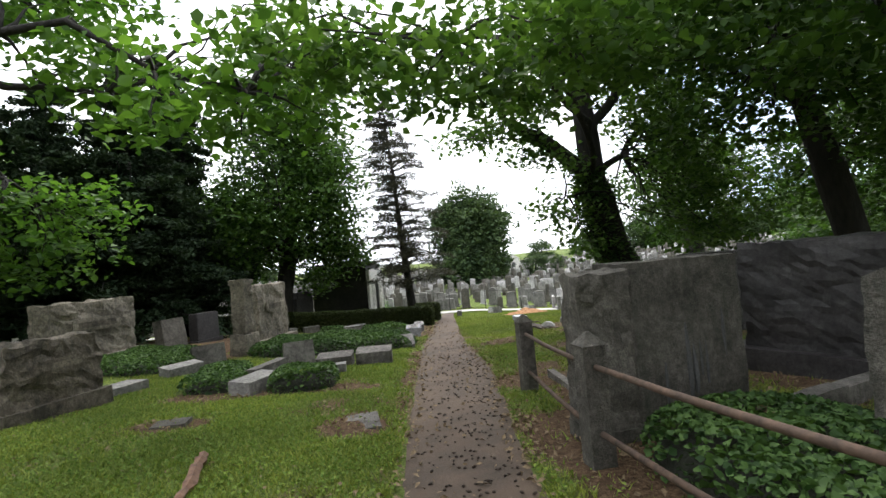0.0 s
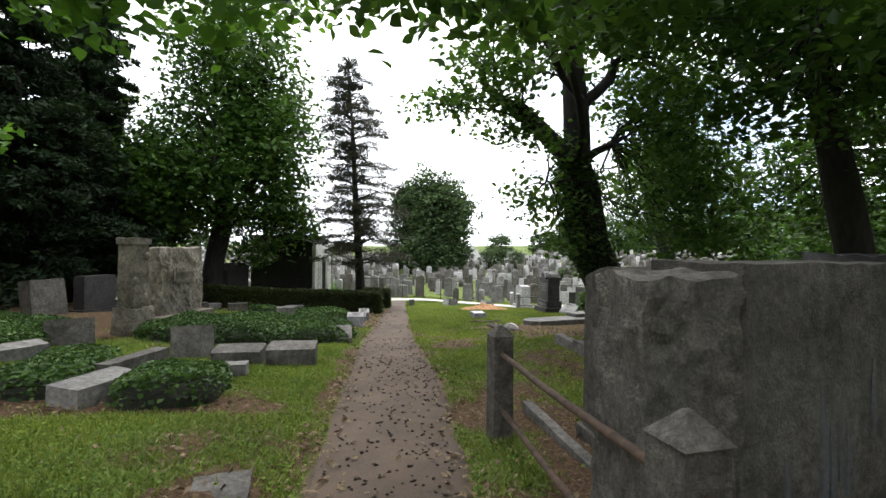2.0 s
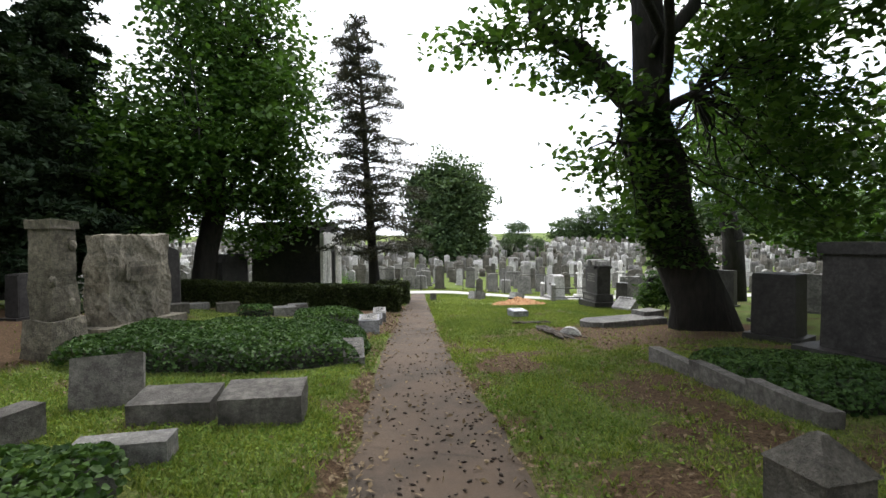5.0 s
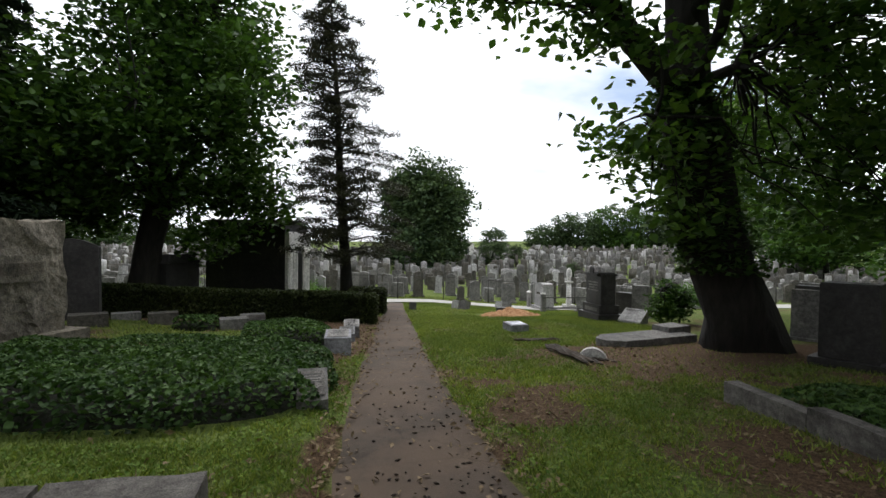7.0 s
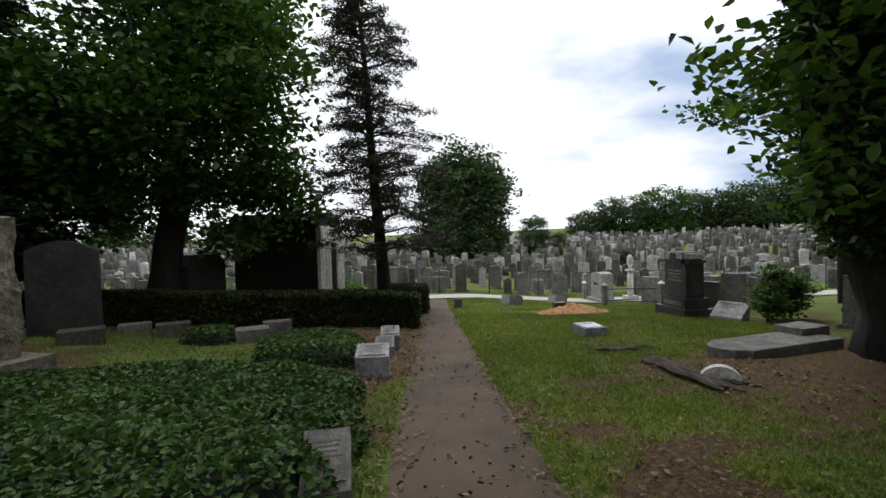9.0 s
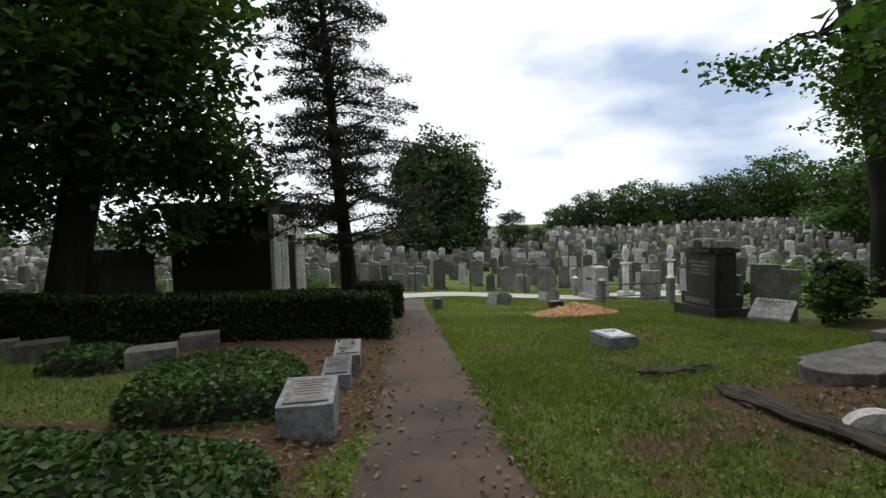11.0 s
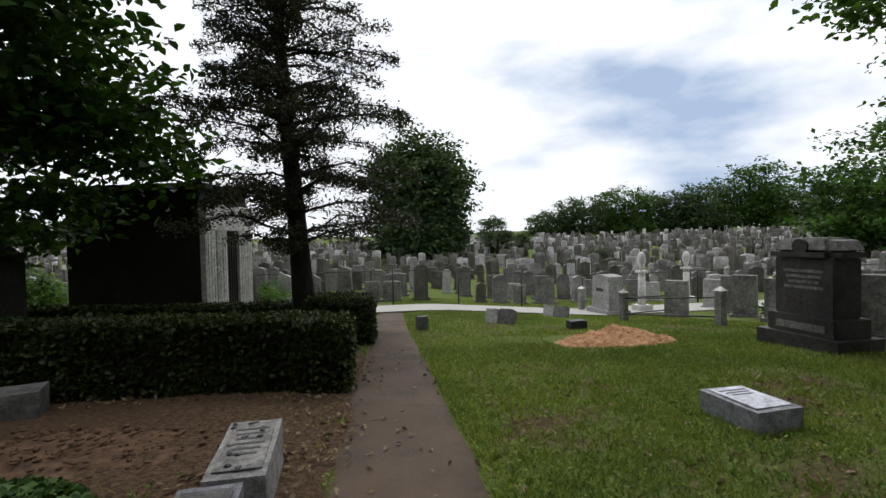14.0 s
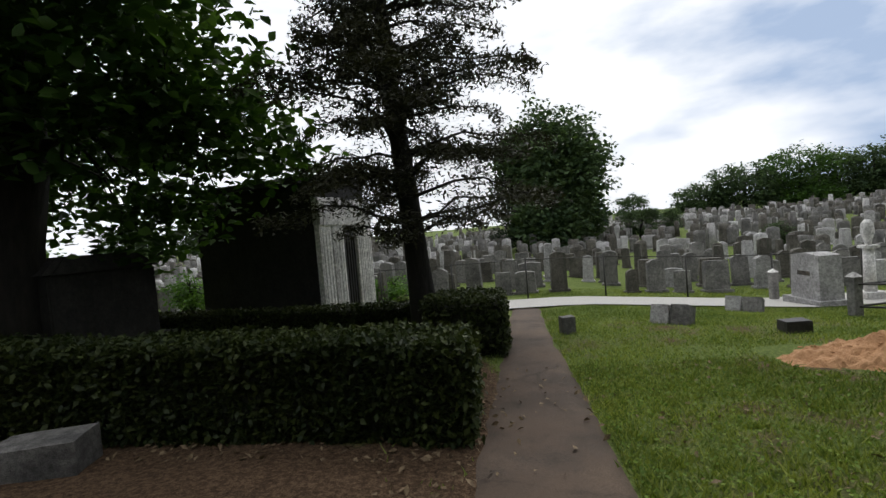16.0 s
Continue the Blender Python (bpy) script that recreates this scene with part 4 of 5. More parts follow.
monument("stone_block", 6.2, 14.3, 15, 0.6, 0.45, 0.32, GRANITE, "low grey stone block beside the ledger slab", base=None, rough=0.01)


def arch_stone(x, y):
    bm = bmesh.new()
    fr, bk = [], []
    for k in range(13):
        a = math.pi * k / 12
        fr.append(bm.verts.new((-0.22 * math.cos(a), -0.06, 0.2 * math.sin(a))))
        bk.append(bm.verts.new((-0.22 * math.cos(a), 0.06, 0.2 * math.sin(a))))
    bm.faces.new(fr[::-1])
    bm.faces.new(bk)
    for k in range(13):
        bm.faces.new((fr[k], fr[(k + 1) % 13], bk[(k + 1) % 13], bk[k]))
    m = empty("sunken_headstone", turned(x, y, -30, 0.01), "small round-topped marble headstone sunk in earth", "gravestone")
    part("tablet", bm, MARBLE, m)


arch_stone(3.55, 12.35)


def rotten_log(name, a, b, r, label, mat=DEADWOOD, lift=0.0, strands=5):
    """Split wood: ragged strands side by side."""
    bms = []
    d = (Vector(b) - Vector(a)).normalized()
    side = Vector((-d.y, d.x))
    for k in range(strands):
        o = side * (k - (strands - 1) / 2) * r * 0.8
        s0, s1 = rng.uniform(-0.1, 0.12), rng.uniform(-0.12, 0.1)
        p, q = Vector(a) + o + d * s0, Vector(b) + o + d * s1
        zz = r * rng.uniform(0.4, 1.0)
        pts = curve_pts((p.x, p.y, gz(p.x, p.y) + zz + lift), (q.x, q.y, gz(q.x, q.y) + zz * 0.8), 0, 14, 0.05, k * 2.1 + a[0])
        rad = [r * 0.62 * (0.25 if i in (0, 13) else 0.8 + 0.7 * noise.noise(Vector((i * 0.9, k * 3.0, a[0])))) for i in range(14)]
        bms.append(tube(pts, rad, 7, 0.9))
    ob = new(name, bm_mesh(name, merge(bms), mat))
    return tagged(ob, label, "log")


rotten_log("rotten_log", (3.32, 13.6), (3.35, 11.9), 0.07, "split black rotten log on the lawn")
rotten_log("rotten_log", (3.2, 13.1), (3.75, 12.1), 0.05, "black rotten timber on bare earth")
rotten_log("rotten_branch", (2.95, 14.26), (3.77, 14.4), 0.045, "short black broken branch on the lawn", lift=0.02)
rotten_log("broken_branch", (-1.76, 2.69), (-1.47, 1.74), 0.075, "short broken reddish branch on the grass", BROKEN_WOOD, strands=1)


# ---- dark monument and stones at the far right ----
def tall_dark_monument(x, y, yaw):
    m = empty("family_monument", turned(x, y, yaw, 0.03), "large dark granite monument with an arched moulded cap", "gravestone")
    part("base", block(1.2, 0.78, 0.24, 0.02, 0.006, 4), GRANITE_DARK, m)
    part("plinth", block(1.02, 0.6, 0.26, 0.02, z0=0.236), GRANITE_DARK, m)
    part("die", block(0.86, 0.46, 0.82, 0.02, z0=0.49), GRANITE_DARK, m)
    part("cornice", block(1.04, 0.62, 0.1, 0.03, z0=1.3), GRANITE_DARK, m)
    part("cap", block(0.98, 0.58, 0.16, 0.04, z0=1.396, taper=0.16, arch=0.06), GRANITE, m, "weathered grey cap")
    bm = bmesh.new()
    bmesh.ops.create_cone(bm, cap_ends=True, segments=20, radius1=0.12, radius2=0.11, depth=0.03, matrix=pose(0, -0.284, 1.46, 90, 0, 0))
    part("medallion", bm, GRANITE_DARK, m, "carved round crest")
    bars(m, 0.75, 0.3, -0.304, 1, 0.1, GRANITE)
    bars(m, 0.6, 1.1, -0.234, 4, 0.04, GRANITE)


tall_dark_monument(6.68, 18.32, -87)
monument("white_monument", 8.1, 26.75, -87, 1.0, 0.55, 1.25, GRANITE_PALE, "pale granite monument beside the road", base=(0.3, 0.25, 0.2), rough=0.0, taper=0.06, arch=0.05, panel=True)
for x, y, w, h, yaw, mt in ((8.15, 18.6, 0.5, 1.0, -56, GRANITE), (9.0, 18.9, 0.35, 0.85, -56, GRANITE), (9.3, 25.0, 0.6, 1.1, -50, GRANITE), (11.9, 26.7, 0.6, 1.0, -50, GRANITE_PALE), (11.4, 25.3, 0.6, 1.15, -50, GRANITE), (10.3, 23.6, 0.55, 1.15, -50, GRANITE),
                             (8.6, 20.3, 0.6, 0.8, -56, GRANITE_DARK), (9.6, 21.8, 0.6, 1.0, -56, GRANITE), (10.9, 21.5, 0.6, 1.0, -56, GRANITE), (12.2, 23.4, 0.6, 1.1, -50, GRANITE), (10.6, 17.6, 0.6, 1.2, -56, GRANITE_DARK), (12.4, 17.0, 0.7, 1.1, -56, GRANITE),
                             (8.8, 13.6, 0.7, 1.05, -60, GRANITE), (9.9, 14.6, 0.7, 1.1, -60, GRANITE_DARK), (8.3, 15.3, 0.6, 1.0, -60, GRANITE), (11.5, 15.2, 0.7, 1.1, -60, GRANITE)):
    monument("headstone", x, y, yaw, w, 0.28, h, mt, "rough-edged upright grey granite headstone", base=(0.14, 0.12, 0.1), rough=0.012, taper=0.02, seed=x)


def lettered_slant(x, y, yaw):
    m = empty("footstone", turned(x, y, yaw, 0.02), "pale slant footstone with dark raised name", "footstone", "footstones")
    part("block", block(0.66, 0.38, 0.4, 0.015, slant=0.3), GRANITE_PALE, m)
    cu = bpy.data.curves.new("lettering", "FONT")
    cu.body, cu.size, cu.align_x, cu.extrude = "ABRAHAM", 0.11, "CENTER", 0.004
    ob = new("lettering", cu)
    me = bpy.data.meshes.new_from_object(ob)
    bpy.data.objects.remove(ob)
    me.materials.append(INK)
    o = new("lettering", me)
    ang = math.degrees(math.atan2(0.3, 0.38))
    o.parent = m
    o.matrix_local = pose(0, 0.06, 0.305 + 0.04, ang, 0, 0)
    return m


lettered_slant(7.05, 17.2, -62)


def column(x, y, h):
    m = empty("column_monument", turned(x, y, 0, 0.03), "white marble column topped by a draped urn", "gravestone")
    part("base", block(0.5, 0.5, 0.25, 0.02), MARBLE, m)
    part("shaft", tube([(0, 0, 0.24), (0, 0, h * 0.66)], [0.13, 0.11], 14), MARBLE, m, "", True)
    part("capital", block(0.34, 0.34, 0.08, 0.02, z0=h * 0.65), MARBLE, m)
    part("urn", tube([(0, 0, h * 0.68), (0, 0, h * 0.74), (0, 0, h * 0.84), (0, 0, h * 0.95), (0, 0, h)], [0.06, 0.08, 0.14, 0.12, 0.05], 12), MARBLE, m, "", True)


column(9.4, 26.9, 2.0)
column(12.6, 29.0, 2.0)
for x, y in ((7.05, 24.0), (7.75, 27.9), (7.9, 21.6)):
    p = empty("plot_post", turned(x, y, 10, 0.03), "square stone plot post with pale pyramid top", "post", "plot posts")
    part("shaft", block(0.17, 0.17, 0.8, 0.015), GRANITE, p)
    c = bmesh.new()
    bmesh.ops.create_cone(c, cap_ends=True, segments=4, radius1=0.14, radius2=0.02, depth=0.09, matrix=pose(0, 0, 0.843, 0, 0, 45))
    part("top", c, MARBLE, p)
for a, b in (((7.05, 24.0), (7.9, 21.6)), ((7.05, 24.0), (9.3, 25.3))):
    for hgt in (0.62, 0.2):
        ob = new("plot_rail", bm_mesh("plot_rail", tube([(*a, gz(*a) + hgt), (*b, gz(*b) + hgt)], [0.018, 0.018], 8), IRON, True))
        tagged(ob, "thin black iron rail of a grave plot", "rail", "plot rails")


def mound(cx, cy, rx, ry, height, mat, label, clods, skew=0.35):
    """A heap of loose soil with clods."""
    bm = bmesh.new()
    bmesh.ops.create_grid(bm, x_segments=64, y_segments=44, size=1.0)
    for v in bm.verts:
        u, w = v.co.x, v.co.y
        x, y = cx + u * rx + 0.08 * noise.noise(Vector((w * 3, u * 3, 1))), cy + w * ry
        r = math.hypot(u, w) + 0.2 * noise.noise(Vector((u * 2.4, w * 2.4, 5)))
        k = max(0.0, 1 - r)
        rough = 0.07 * noise.noise(Vector((x * 5, y * 5, 2))) + 0.04 * noise.noise(Vector((x * 14, y * 14, 2)))
        v.co = (x, y, gz(x, y) - 0.03 + height * k ** 0.9 * (0.8 + skew * u) + rough * min(1, k * 4) * min(1, height * 4))
    for k in range(clods):
        a, q = rng.uniform(0, 6.28), rng.uniform(0.1, 1.0)
        x, y = cx + math.cos(a) * q * rx, cy + math.sin(a) * q * ry
        s = rng.uniform(0.007, 0.026)
        bmesh.ops.create_icosphere(bm, subdivisions=1, radius=s, matrix=pose(x, y, gz(x, y) + height * 0.72 * max(0, 1 - q), 0, 0, k * 40) @ Matrix.Diagonal((rng.uniform(0.8, 1.7), 1.0, 0.6, 1)))
    ob = new("soil_mound", bm_mesh("soil_mound", bm, mat))
    tagged(ob, label, "soil heap")


mound(4.35, 19.75, 1.1, 0.8, 0.38, CLAY, "heap of fresh orange clay on the lawn", 70)
mound(-1.85, 16.25, 1.5, 0.75, 0.12, GRAVE_SOIL, "low bed of crumbly brown grave soil", 320, 0.0)

# ---- mausoleum behind the hedge ----
def mausoleum():
    yaw = 75.5
    c = Vector((-4.35, 24.95))
    m = empty("mausoleum", pose(c.x, c.y, gz(c.x, c.y) - 0.1, 0, 0, yaw), "stone mausoleum with shade-darkened walls and a white columned front", "mausoleum")
    w, d, h = 2.05, 3.15, 3.3
    part("wall", block(w, d, h, 0.02, at=(0, 0.08)), MAUS_STONE, m, "stone walls with shade put into their colour")
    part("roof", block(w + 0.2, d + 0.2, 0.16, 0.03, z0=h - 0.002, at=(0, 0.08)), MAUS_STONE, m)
    fy = -d / 2 + 0.02
    for sx, pw in ((-0.81, 0.4), (-0.38, 0.4), (0.52, 0.3), (0.86, 0.32)):
        part("pilaster", block(pw, 0.14, h - 0.3, 0.02, z0=0.0, at=(sx, fy - (0.02 if abs(sx) < 0.6 else 0))), MARBLE, m, "white fluted stone pilaster")
        for k in (-1, 0, 1):
            part("flute", block(0.03, 0.02, h - 1.1, 0.004, z0=0.1, at=(sx + k * pw * 0.27, fy - (0.1 if abs(sx) < 0.6 else 0.08))), MARBLE, m)
    part("lintel", block(w, 0.2, 0.55, 0.02, z0=h - 0.9, at=(0, fy - 0.02)), MARBLE, m, "white stone lintel")
    door = part("door", block(0.52, 0.05, 2.1, 0.01, z0=0.15, at=(0.1, fy + 0.01)), DOOR_GLASS, m, "dark bronze grille door")
    for k in range(5):
        part("grille_bar", block(0.025, 0.03, 1.9, 0.004, z0=0.25, at=(-0.1 + 0.1 * k, fy - 0.03)), IRON, door)


mausoleum()


def sarcophagus(x, y, yaw):
    m = empty("tomb_monument", turned(x, y, yaw, 0.05), "broad dark tomb monument with sloping shoulders", "gravestone")
    # same stone as the mausoleum, its colour darkened for shade
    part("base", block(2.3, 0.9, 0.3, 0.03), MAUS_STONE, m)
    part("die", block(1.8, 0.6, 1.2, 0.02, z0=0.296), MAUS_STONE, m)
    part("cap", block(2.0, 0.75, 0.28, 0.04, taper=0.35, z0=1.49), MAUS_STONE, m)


sarcophagus(-6.15, 21.45, 80)

# ---- far cemetery ----
STONES = []
for k, (w, d, h, arch) in enumerate(((0.6, 0.24, 1.0, 0.12), (0.75, 0.28, 0.95, 0.0), (0.55, 0.25, 1.25, 0.08), (0.42, 0.42, 1.5, 0.0), (0.9, 0.3, 0.85, 0.06), (0.5, 0.22, 0.8, 0.14))):
    bm = merge([block(w + 0.16, d + 0.16, 0.2, 0.02, z0=-0.1), block(w, d, h, 0.02, 0, 4 if arch else 0, taper=0.25 if k == 3 else 0.04, z0=0.095, arch=arch)])
    first = bm_mesh("tablet", bm, GRANITE)
    kinds = [first, first.copy(), first.copy()]
    kinds[1].materials[0], kinds[2].materials[0] = GRANITE_PALE, CONCRETE
    STONES.append(kinds)
spots = []
for row in range(34):
    y0 = 30.4 + row * 1.45 + (row ** 1.5) * 0.06
    half = 14 + y0 * 0.62
    n_row = int(2 * half / 1.02)
    for i in range(n_row):
        x = -half * 0.95 + 4 + 2 * half * i / n_row + rng.normal() * 0.18
        if rng.random() < 0.16 or noise.noise(Vector((x * 0.12, y0 * 0.12, 3))) > 0.42:
            continue
        spots.append((x, y0 + rng.normal() * 0.18 - 0.04 * x * (x > 10)))
spots.sort(key=lambda s: s[1] + abs(s[0]) * 0.25)
near, rest = spots[:300], spots[300:]
for x, y in near:
    k = int(rng.choice(6, p=(0.3, 0.2, 0.2, 0.08, 0.12, 0.1)))
    me = STONES[k][int(rng.choice(3, p=(0.42, 0.16, 0.42)))]
    ob = new("gravestone", me)
    s = rng.uniform(0.68, 1.0)
    ob.matrix_world = pose(x, y, gz(x, y), rng.normal() * 2, rng.normal() * 1.6, rng.normal() * 8 - 8) @ Matrix.Diagonal((s, s, s, 1))
    tagged(ob, "upright weathered grey gravestone in a crowded row", "gravestone", "far gravestones")
vs, fs, base = [], [], 0
proto = []
for fam in STONES:
    me = fam[0]
    co = np.empty(len(me.vertices) * 3, np.float32)
    me.vertices.foreach_get("co", co)
    me.calc_loop_triangles()
    tri = np.empty(len(me.loop_triangles) * 3, np.int32)
    me.loop_triangles.foreach_get("vertices", tri)
    proto.append((co.reshape(-1, 3), tri.reshape(-1, 3)))
for mt, share in ((GRANITE, 0.4), (GRANITE_PALE, 0.22), (CONCRETE, 0.34)):
    vs, fs, base = [], [], 0
    for x, y in rest:
        if rng.random() > share:
            continue
        co, tri = proto[int(rng.choice(6, p=(0.27, 0.18, 0.22, 0.12, 0.11, 0.1)))]
        a, s = rng.normal() * 0.14 - 0.1, rng.uniform(0.65, 1.12)
        c, sn = math.cos(a), math.sin(a)
        rot = co * s @ np.array(((c, sn, 0), (-sn, c, 0), (0, 0, 1)))
        vs.append(rot + (x, y, gz(x, y)))
        fs.append(tri + base)
        base += len(co)
    ob = new("distant_gravestones", np_mesh("distant_gravestones", np.concatenate(vs), np.concatenate(fs), mt))
    tagged(ob, "crowded weathered gravestones covering the far hillside", "gravestones", kind="stuff")


def far_house(x, y):
    z = gz(x, y)
    m = empty("chapel_tomb", pose(x, y, z - 0.2, 0, 0, 20), "small white stone tomb house on the hill", "building")
    part("wall", block(2.2, 2.6, 2.3, 0.02), MARBLE, m)
    bm = bmesh.new()
    v = [bm.verts.new(p) for p in ((-1.2, -1.4, 2.29), (1.2, -1.4, 2.29), (1.2, 1.4, 2.29), (-1.2, 1.4, 2.29), (0, -1.4, 2.95), (0, 1.4, 2.95))]
    for f in ((0, 1, 4), (2, 3, 5), (1, 2, 5, 4), (3, 0, 4, 5), (0, 3, 2, 1)):
        bm.faces.new([v[i] for i in f])
    part("roof", bm, MARBLE, m)
    part("door", block(0.6, 0.08, 1.6, 0.01, z0=0.2, at=(0, -1.3)), DOOR_GLASS, m, "dark door opening")


far_house(12.6, 72.0)

# wire fence along the far side of the road
wf = empty("wire_fence", Matrix.Identity(4), "tall thin iron fence along the road", "fence")
for k in range(-9, 10):
    x, y = 3.6 + k * 2.3, 28.9 - 0.03 * k * 2.3
    part("post", tube([(x, y, gz(x, y) - 0.1), (x, y, gz(x, y) + 1.25)], [0.025, 0.025], 8), IRON, wf, "", True)
for k in range(-9, 9):
    a = (3.6 + k * 2.3, 28.9 - 0.069 * k)
    b = (3.6 + (k + 1) * 2.3, 28.9 - 0.069 * (k + 1))
    part("rail", tube([(*a, gz(*a) + 1.2), (*b, gz(*b) + 1.2)], [0.014, 0.014], 6), IRON, wf, "", True)

# ---- hedges and ivy ----
def hedge(name, x0, y0, x1, y1, h, label, count):
    """A clipped box of leaves over a solid core, coloured as the shade between leaves."""
    cx, cy = (x0 + x1) / 2, (y0 + y1) / 2
    t = empty(name, Matrix.Translation((cx, cy, gz(cx, cy))), label, "hedge")
    inv = Matrix.Translation((-cx, -cy, -gz(cx, cy)))
    bm = bmesh.new()
    bmesh.ops.create_cube(bm, size=1.0)
    bmesh.ops.subdivide_edges(bm, edges=bm.edges[:], cuts=14, use_grid_fill=True)
    for v in bm.verts:
        x, y = cx + v.co.x * (x1 - x0 - 0.1), cy + v.co.y * (y1 - y0 - 0.1)
        v.co = Vector((x, y, gz(x, y) - 0.02 + (v.co.z + 0.5) * (h - 0.05))) + noise.noise_vector(Vector((x * 3, y * 3, v.co.z * 3))) * 0.03
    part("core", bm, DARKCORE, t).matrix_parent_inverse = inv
    lx, ly = x1 - x0, y1 - y0
    areas = np.array((lx * ly, lx * h, lx * h, ly * h, ly * h))
    face = rng.choice(5, count, p=areas / areas.sum())
    u, v = rng.random(count), rng.random(count)
    px = np.select([face == 3, face == 4], [x0, x1], x0 + u * lx)
    py = np.select([face == 1, face == 2, face >= 3], [y0, y1, y0 + u * ly], y0 + v * ly)
    pz = np.where(face == 0, h, v * h)
    lump = np.array([noise.noise(Vector((a * 1.7, b * 1.7, c * 1.7))) for a, b, c in zip(px, py, pz)])
    push = (0.05 * lump + rng.normal(size=count) * 0.025)
    px = px + np.select([face == 3, face == 4], [-push, push], 0)
    py = py + np.select([face == 1, face == 2], [-push, push], 0)
    pz = pz + np.where(face == 0, push, 0)
    pts = np.stack((px, py, ground_z(px, py) + np.clip(pz, 0.02, None)), 1)
    ob = new("foliage", leaves("foliage", pts, 0.06, HEDGE, 0.8, 0.4, 0.6))
    ob.parent, ob.matrix_parent_inverse = t, inv
    return t


hedge("hedge", -8.5, 17.75, 0.2, 18.6, 0.74, "clipped dark green box hedge along the plot", 60000)
hedge("hedge", -0.6, 20.75, 0.5, 23.0, 0.78, "clipped hedge end beside the path", 14000)
hedge("hedge", -6.5, 22.6, -0.6, 23.1, 0.6, "low clipped hedge in front of the mausoleum", 22000)


def ivy_bed(cx, cy, rx, ry, h, label, yaw=0.0, density=1700, size=0.052):
    """A low mound of ivy with a rounded, uneven edge."""
    m = turned(cx, cy, 0)
    t = empty("ivy_bed", m, label, "ivy", kind="")
    count = int(4 * rx * ry * density)
    u, v = rng.uniform(-1.05, 1.05, count), rng.uniform(-1.05, 1.05, count)
    edge = np.array([0.12 * noise.noise(Vector((a * rx * 1.5 + cx, b * ry * 1.5, cy))) for a, b in zip(u, v)])
    r = (np.abs(u) ** 4 + np.abs(v) ** 4) ** 0.25 + edge
    keep = r < 1
    u, v, r = u[keep], v[keep], r[keep]
    c, s = math.cos(radians(yaw)), math.sin(radians(yaw))
    x, y = cx + u * rx * c - v * ry * s, cy + u * rx * s + v * ry * c
    dome = np.clip(1 - r ** 10, 0, 1) ** 0.5
    lump = np.array([noise.noise(Vector((a * 1.6, b * 1.6, 3))) for a, b in zip(x, y)])
    z = ground_z(x, y) + dome * (h * (1 + 0.35 * lump)) * np.where(rng.random(len(x)) < 0.7, 1, rng.random(len(x))) + 0.02
    ob = new("foliage", leaves("foliage", np.stack((x, y, z), 1), size, IVY, 0.5, 0.4, 0.8, True))
    ob.parent, ob.matrix_parent_inverse = t, m.inverted()
    # sheet under the leaves, coloured as the shade inside the ivy
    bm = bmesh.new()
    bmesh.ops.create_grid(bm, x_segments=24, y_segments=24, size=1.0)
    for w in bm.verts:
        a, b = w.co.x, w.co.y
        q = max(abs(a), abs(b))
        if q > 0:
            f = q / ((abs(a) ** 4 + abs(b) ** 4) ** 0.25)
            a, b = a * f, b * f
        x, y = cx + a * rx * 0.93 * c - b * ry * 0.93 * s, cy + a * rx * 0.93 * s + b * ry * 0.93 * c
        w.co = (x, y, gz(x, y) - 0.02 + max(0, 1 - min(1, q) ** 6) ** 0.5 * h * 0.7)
    part("shade_fill", bm, DARKCORE, t).matrix_parent_inverse = m.inverted()
    return t


ivy_bed(-2.3, 10.95, 1.95, 1.72, 0.3, "large dense bed of dark ivy over graves", 6)
ivy_bed(-1.75, 5.85, 0.5, 0.62, 0.27, "clipped ivy mound on a grave", 10)
ivy_bed(-3.2, 6.3, 0.45, 0.9, 0.2, "ivy mound beside a footstone", 10)
ivy_bed(-3.55, 7.3, 0.4, 0.4, 0.18, "small ivy mound among footstones")
ivy_bed(-5.6, 8.6, 1.0, 1.6, 0.22, "ivy bed in front of the monuments", 10)
ivy_bed(-1.4, 14.25, 0.78, 0.98, 0.29, "ivy bed behind the lettered footstones", 10)
ivy_bed(-3.4, 15.6, 0.4, 0.45, 0.24, "low ivy patch in shade")
ivy_bed(2.45, 1.35, 0.8, 1.05, 0.34, "ivy bed behind the pipe fence", density=1700, size=0.052)
ivy_bed(5.0, 8.5, 1.0, 1.3, 0.2, "ivy bed inside a granite kerb", -10)


for a, q, seed in (((0.06, 12.98), (0.82, 13.14), 1.0), ((0.5, 10.28), (0.98, 10.34), 2.0), ((0.25, 16.6), (0.7, 16.75), 3.0)):
    pts = curve_pts((*a, gz(*a) + 0.011), (*q, gz(*q) + 0.011), 0, 14, 0.25, seed)
    pts = [Vector((p.x, p.y, gz(p.x, p.y) + 0.012)) for p in pts]
    ob = new("path_crack", bm_mesh("path_crack", tube(pts, [0.004 + 0.006 * abs(noise.noise(Vector((k, seed, 0)))) for k in range(14)], 6, 0.5), SOIL))
    tagged(ob, "soil-filled crack across the asphalt path", "crack", kind="structure")

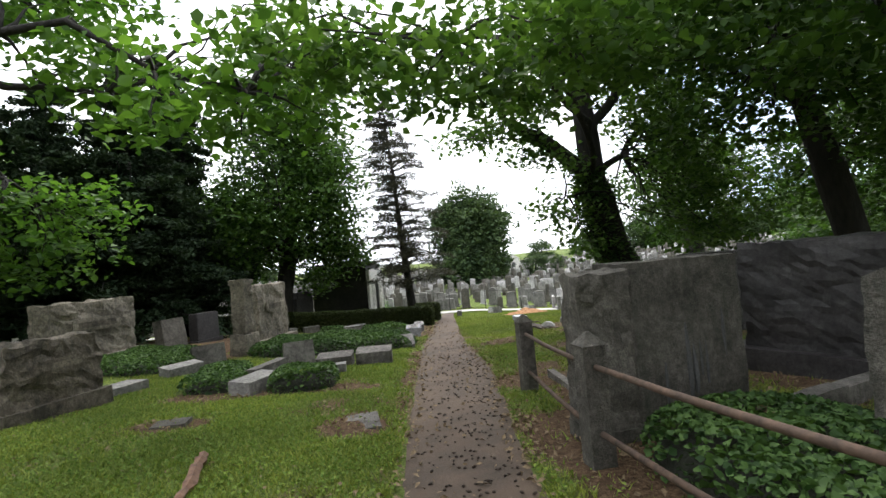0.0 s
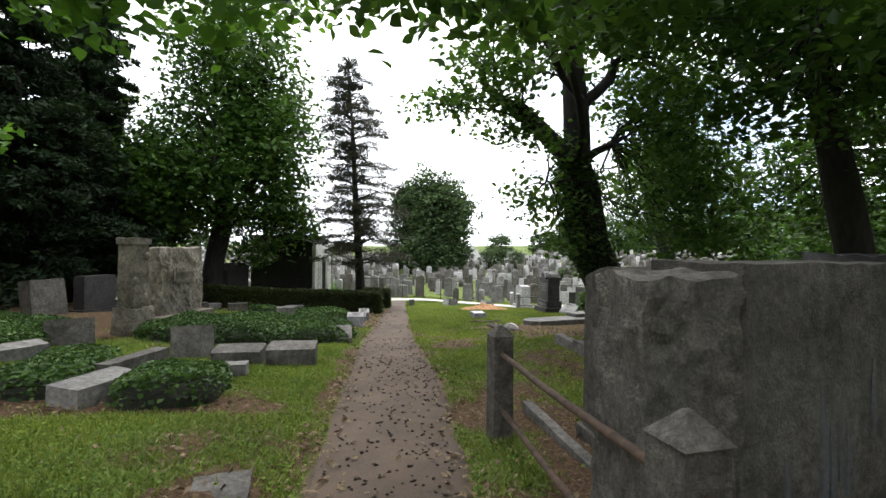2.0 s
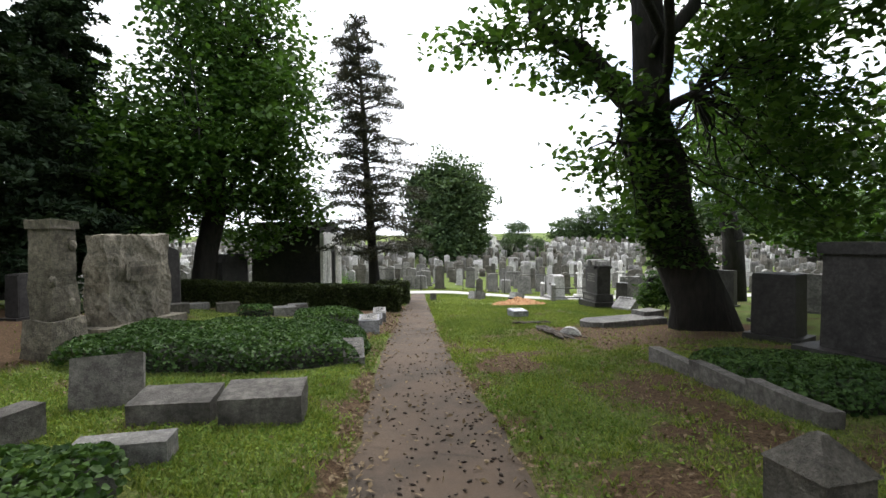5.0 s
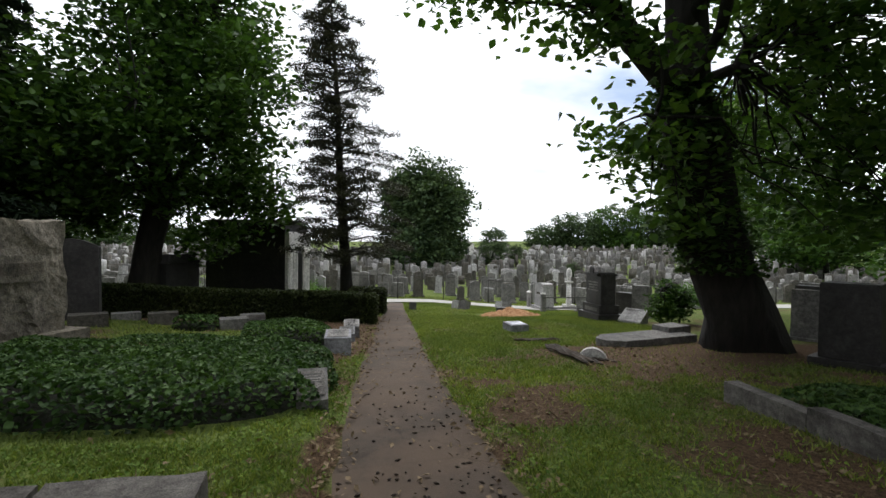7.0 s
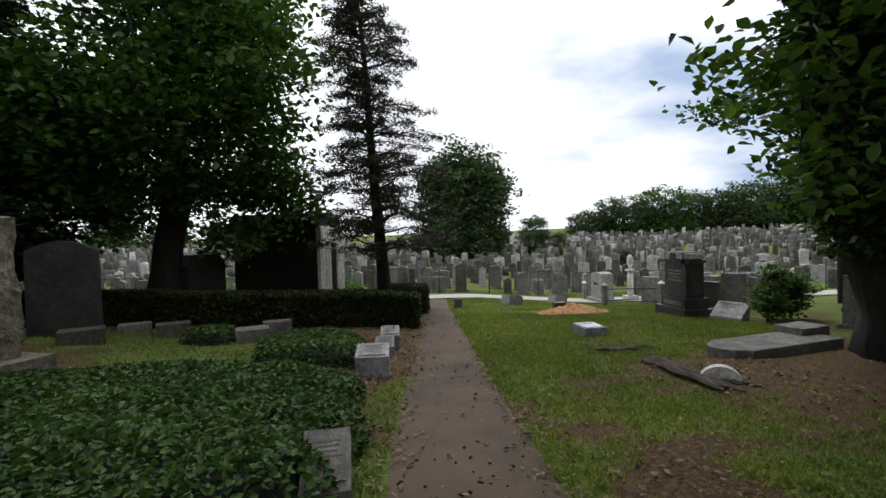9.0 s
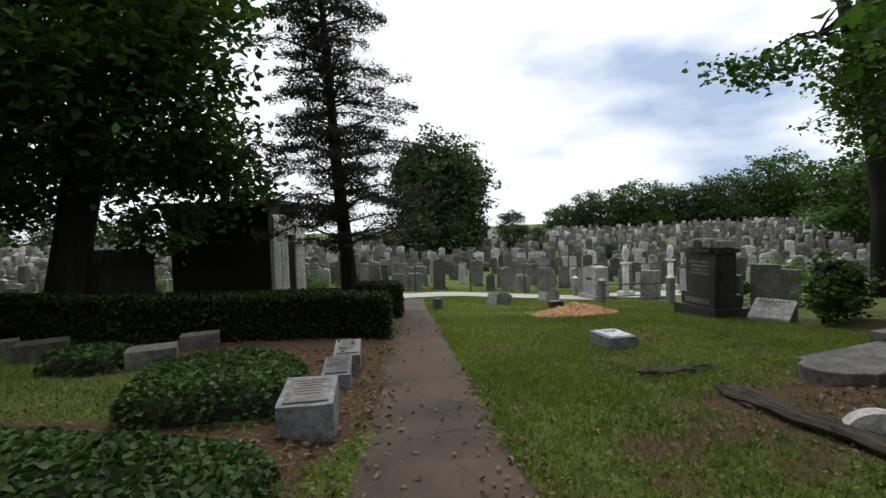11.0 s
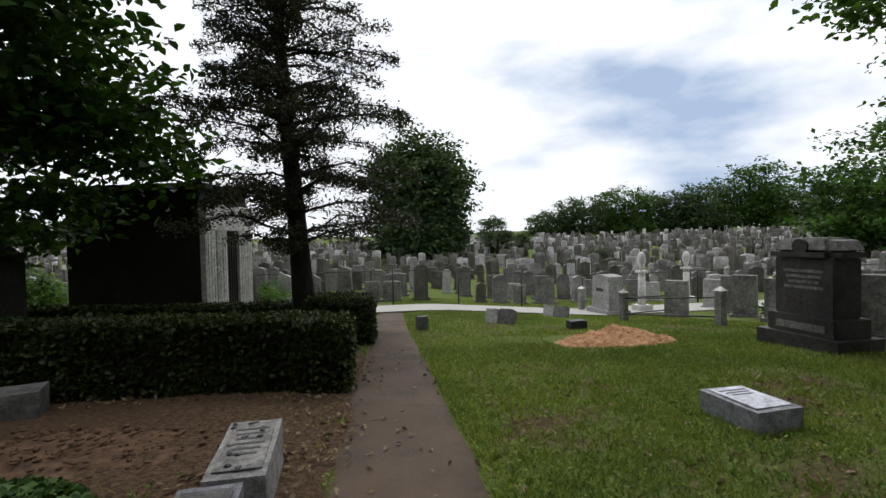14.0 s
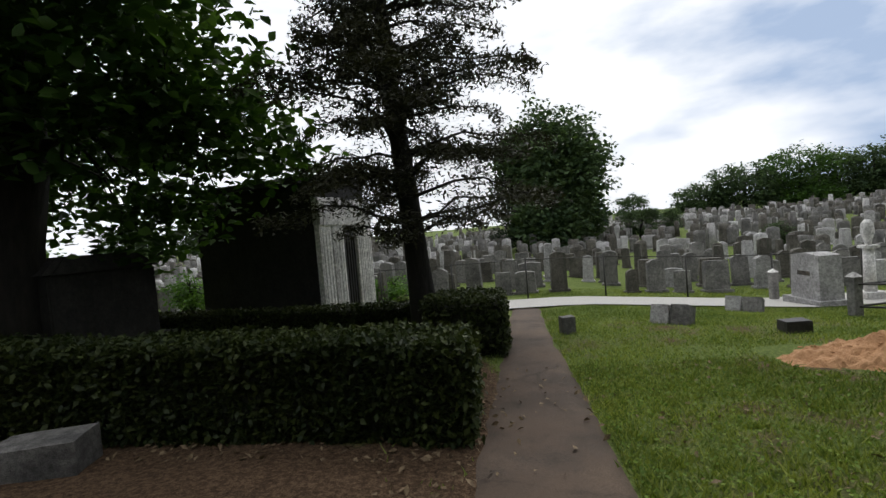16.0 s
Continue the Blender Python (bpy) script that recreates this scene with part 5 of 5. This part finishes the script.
# ---- grass, litter, seed pods ----
def inside_bed(x, y):
    out = np.zeros(len(x), bool)
    for cx, cy, rx, ry in ((-2.3, 10.95, 1.95, 1.7), (-1.75, 5.85, 0.5, 0.62), (-3.2, 6.3, 0.45, 0.9), (-5.6, 8.6, 1.0, 1.5), (-1.4, 14.25, 0.78, 0.98), (2.45, 1.35, 0.8, 1.1), (5.0, 8.5, 1.0, 1.3), (-2.0, 16.5, 1.7, 0.9), (4.35, 19.9, 1.0, 0.75)):
        out |= (np.abs((x - cx) / rx) ** 4 + np.abs((y - cy) / ry) ** 4) < 1
    return out


def scatter(count, x0, x1, y0, y1, thin=True):
    x, y = rng.uniform(x0, x1, count), rng.uniform(y0, y1, count)
    a, b = path_edges(y)
    keep = ((x < a - 0.02) | (x > b + 0.0)) & ~inside_bed(x, y)
    if thin:
        keep &= rng.random(count) < np.clip(1.05 - 1.35 * bare_earth(x, y), 0.03, 1)
    return x[keep], y[keep]


def blades(x, y, tall):
    k = len(x)
    a = rng.uniform(0, 6.283, k)
    h = tall * rng.uniform(0.45, 1.25, k)
    lean = rng.normal(size=(k, 2)) * 0.55
    w = 0.005 + 0.004 * rng.random(k)
    z = ground_z(x, y) + 0.005
    dx, dy = np.cos(a) * w, np.sin(a) * w
    p0 = np.stack((x - dx, y - dy, z), 1)
    p1 = np.stack((x + dx, y + dy, z), 1)
    p2 = np.stack((x + lean[:, 0] * h, y + lean[:, 1] * h, z + h), 1)
    v = np.stack((p0, p1, p2), 1).reshape(-1, 3)
    return np_mesh("grass", v, np.arange(3 * k).reshape(-1, 3), GRASS)


gxs, gys = [], []
for n_b, x0, x1, y0, y1 in ((150000, -5, 0.1, 0, 9), (70000, 0.8, 4.5, 0, 10), (170000, 0.8, 7, 10, 20), (60000, 0.9, 9, 20, 26), (40000, -5, 0.3, 9, 17), (30000, -10, -5, 3, 17), (25000, -4, 12, 28.5, 31), (6000, -0.5, 0.6, 16, 24)):
    p, q = scatter(n_b, x0, x1, y0, y1)
    gxs.append(p)
    gys.append(q)
for n_t, x0, x1, y0, y1 in ((1500, -4.5, 0.1, 0.3, 9), (1100, 0.9, 4.2, 1, 10), (1900, 0.9, 6, 10, 20), (350, -1.0, 0.2, 9, 17)):
    p, q = scatter(n_t, x0, x1, y0, y1)
    p, q = np.repeat(p, 26), np.repeat(q, 26)
    gxs.append(p + rng.normal(size=len(p)) * 0.035)
    gys.append(q + rng.normal(size=len(p)) * 0.035)
tagged(new("grass", blades(np.concatenate(gxs), np.concatenate(gys), 0.052)), "short uneven lawn grass", "grass", kind="stuff")

cx_, cy_ = [], []
for n_c, x0, x1, y0, y1 in ((70000, -4.5, 0.0, 0.2, 9), (26000, 0.9, 3.6, 1, 10), (30000, 0.9, 5.5, 10, 20), (9000, -0.9, 0.2, 9, 16), (8000, 1.2, 7, 20, 26)):
    p, q = scatter(n_c, x0, x1, y0, y1)
    cx_.append(p)
    cy_.append(q)
p, q = np.concatenate(cx_), np.concatenate(cy_)
tagged(new("lawn_weeds", leaves("lawn_weeds", np.stack((p, q, ground_z(p, q) + 0.028 + 0.012 * rng.random(len(p))), 1), 0.026, WEED, 0.3, 0.5, 0.7)), "small clover and weeds in the lawn", "weeds", kind="stuff")

lx, ly = rng.uniform(-4.5, 5, 22000), rng.uniform(0, 20, 22000)
keepl = ~inside_bed(lx, ly) & (rng.random(22000) < np.clip(0.12 + 0.8 * bare_earth(lx, ly) ** 2, 0.03, 1))
lx, ly = lx[keepl], ly[keepl]
ey = rng.uniform(0.5, 15, 1500)
ea, eb = path_edges(ey)
lx = np.concatenate((lx, np.where(rng.random(1500) < 0.5, ea, eb) + rng.normal(size=1500) * 0.1))
ly = np.concatenate((ly, ey))
tagged(new("leaf_litter", leaves("leaf_litter", np.stack((lx, ly, ground_z(lx, ly) + 0.028), 1), 0.055, DRY, 0.05, 0.5, 0.5)), "dry brown fallen leaves on lawn and path", "leaves", kind="stuff")

py = rng.uniform(0.5, 11, 850)
py = py[rng.random(len(py)) < np.interp(py, [0, 3, 7.5, 11], [0.8, 1, 0.8, 0.15])]
ea, eb = path_edges(py)
px = ea + (eb - ea) * np.clip(rng.beta(2.0, 1.5, len(py)), 0, 1)
pv, pf, nb = [], [], 0
octa = np.array(((1, 0, 0), (-1, 0, 0), (0, 1, 0), (0, -1, 0), (0, 0, 1), (0, 0, -1)), float)
octf = np.array(((0, 2, 4), (2, 1, 4), (1, 3, 4), (3, 0, 4), (2, 0, 5), (1, 2, 5), (3, 1, 5), (0, 3, 5)))
for x, y in zip(px, py):
    s = rng.uniform(0.007, 0.018)
    ang = rng.uniform(0, 6.28)
    c, sn = math.cos(ang), math.sin(ang)
    o = (octa * (s * rng.uniform(1, 2.0), s, s * 0.7)) @ np.array(((c, sn, 0), (-sn, c, 0), (0, 0, 1)))
    pv.append(o + (x, y, gz(x, y) + 0.02))
    pf.append(octf + nb)
    nb += 6
tagged(new("seed_pods", np_mesh("seed_pods", np.concatenate(pv), np.concatenate(pf), PODS)), "small black seed pods scattered on the path", "seed pods", kind="stuff")
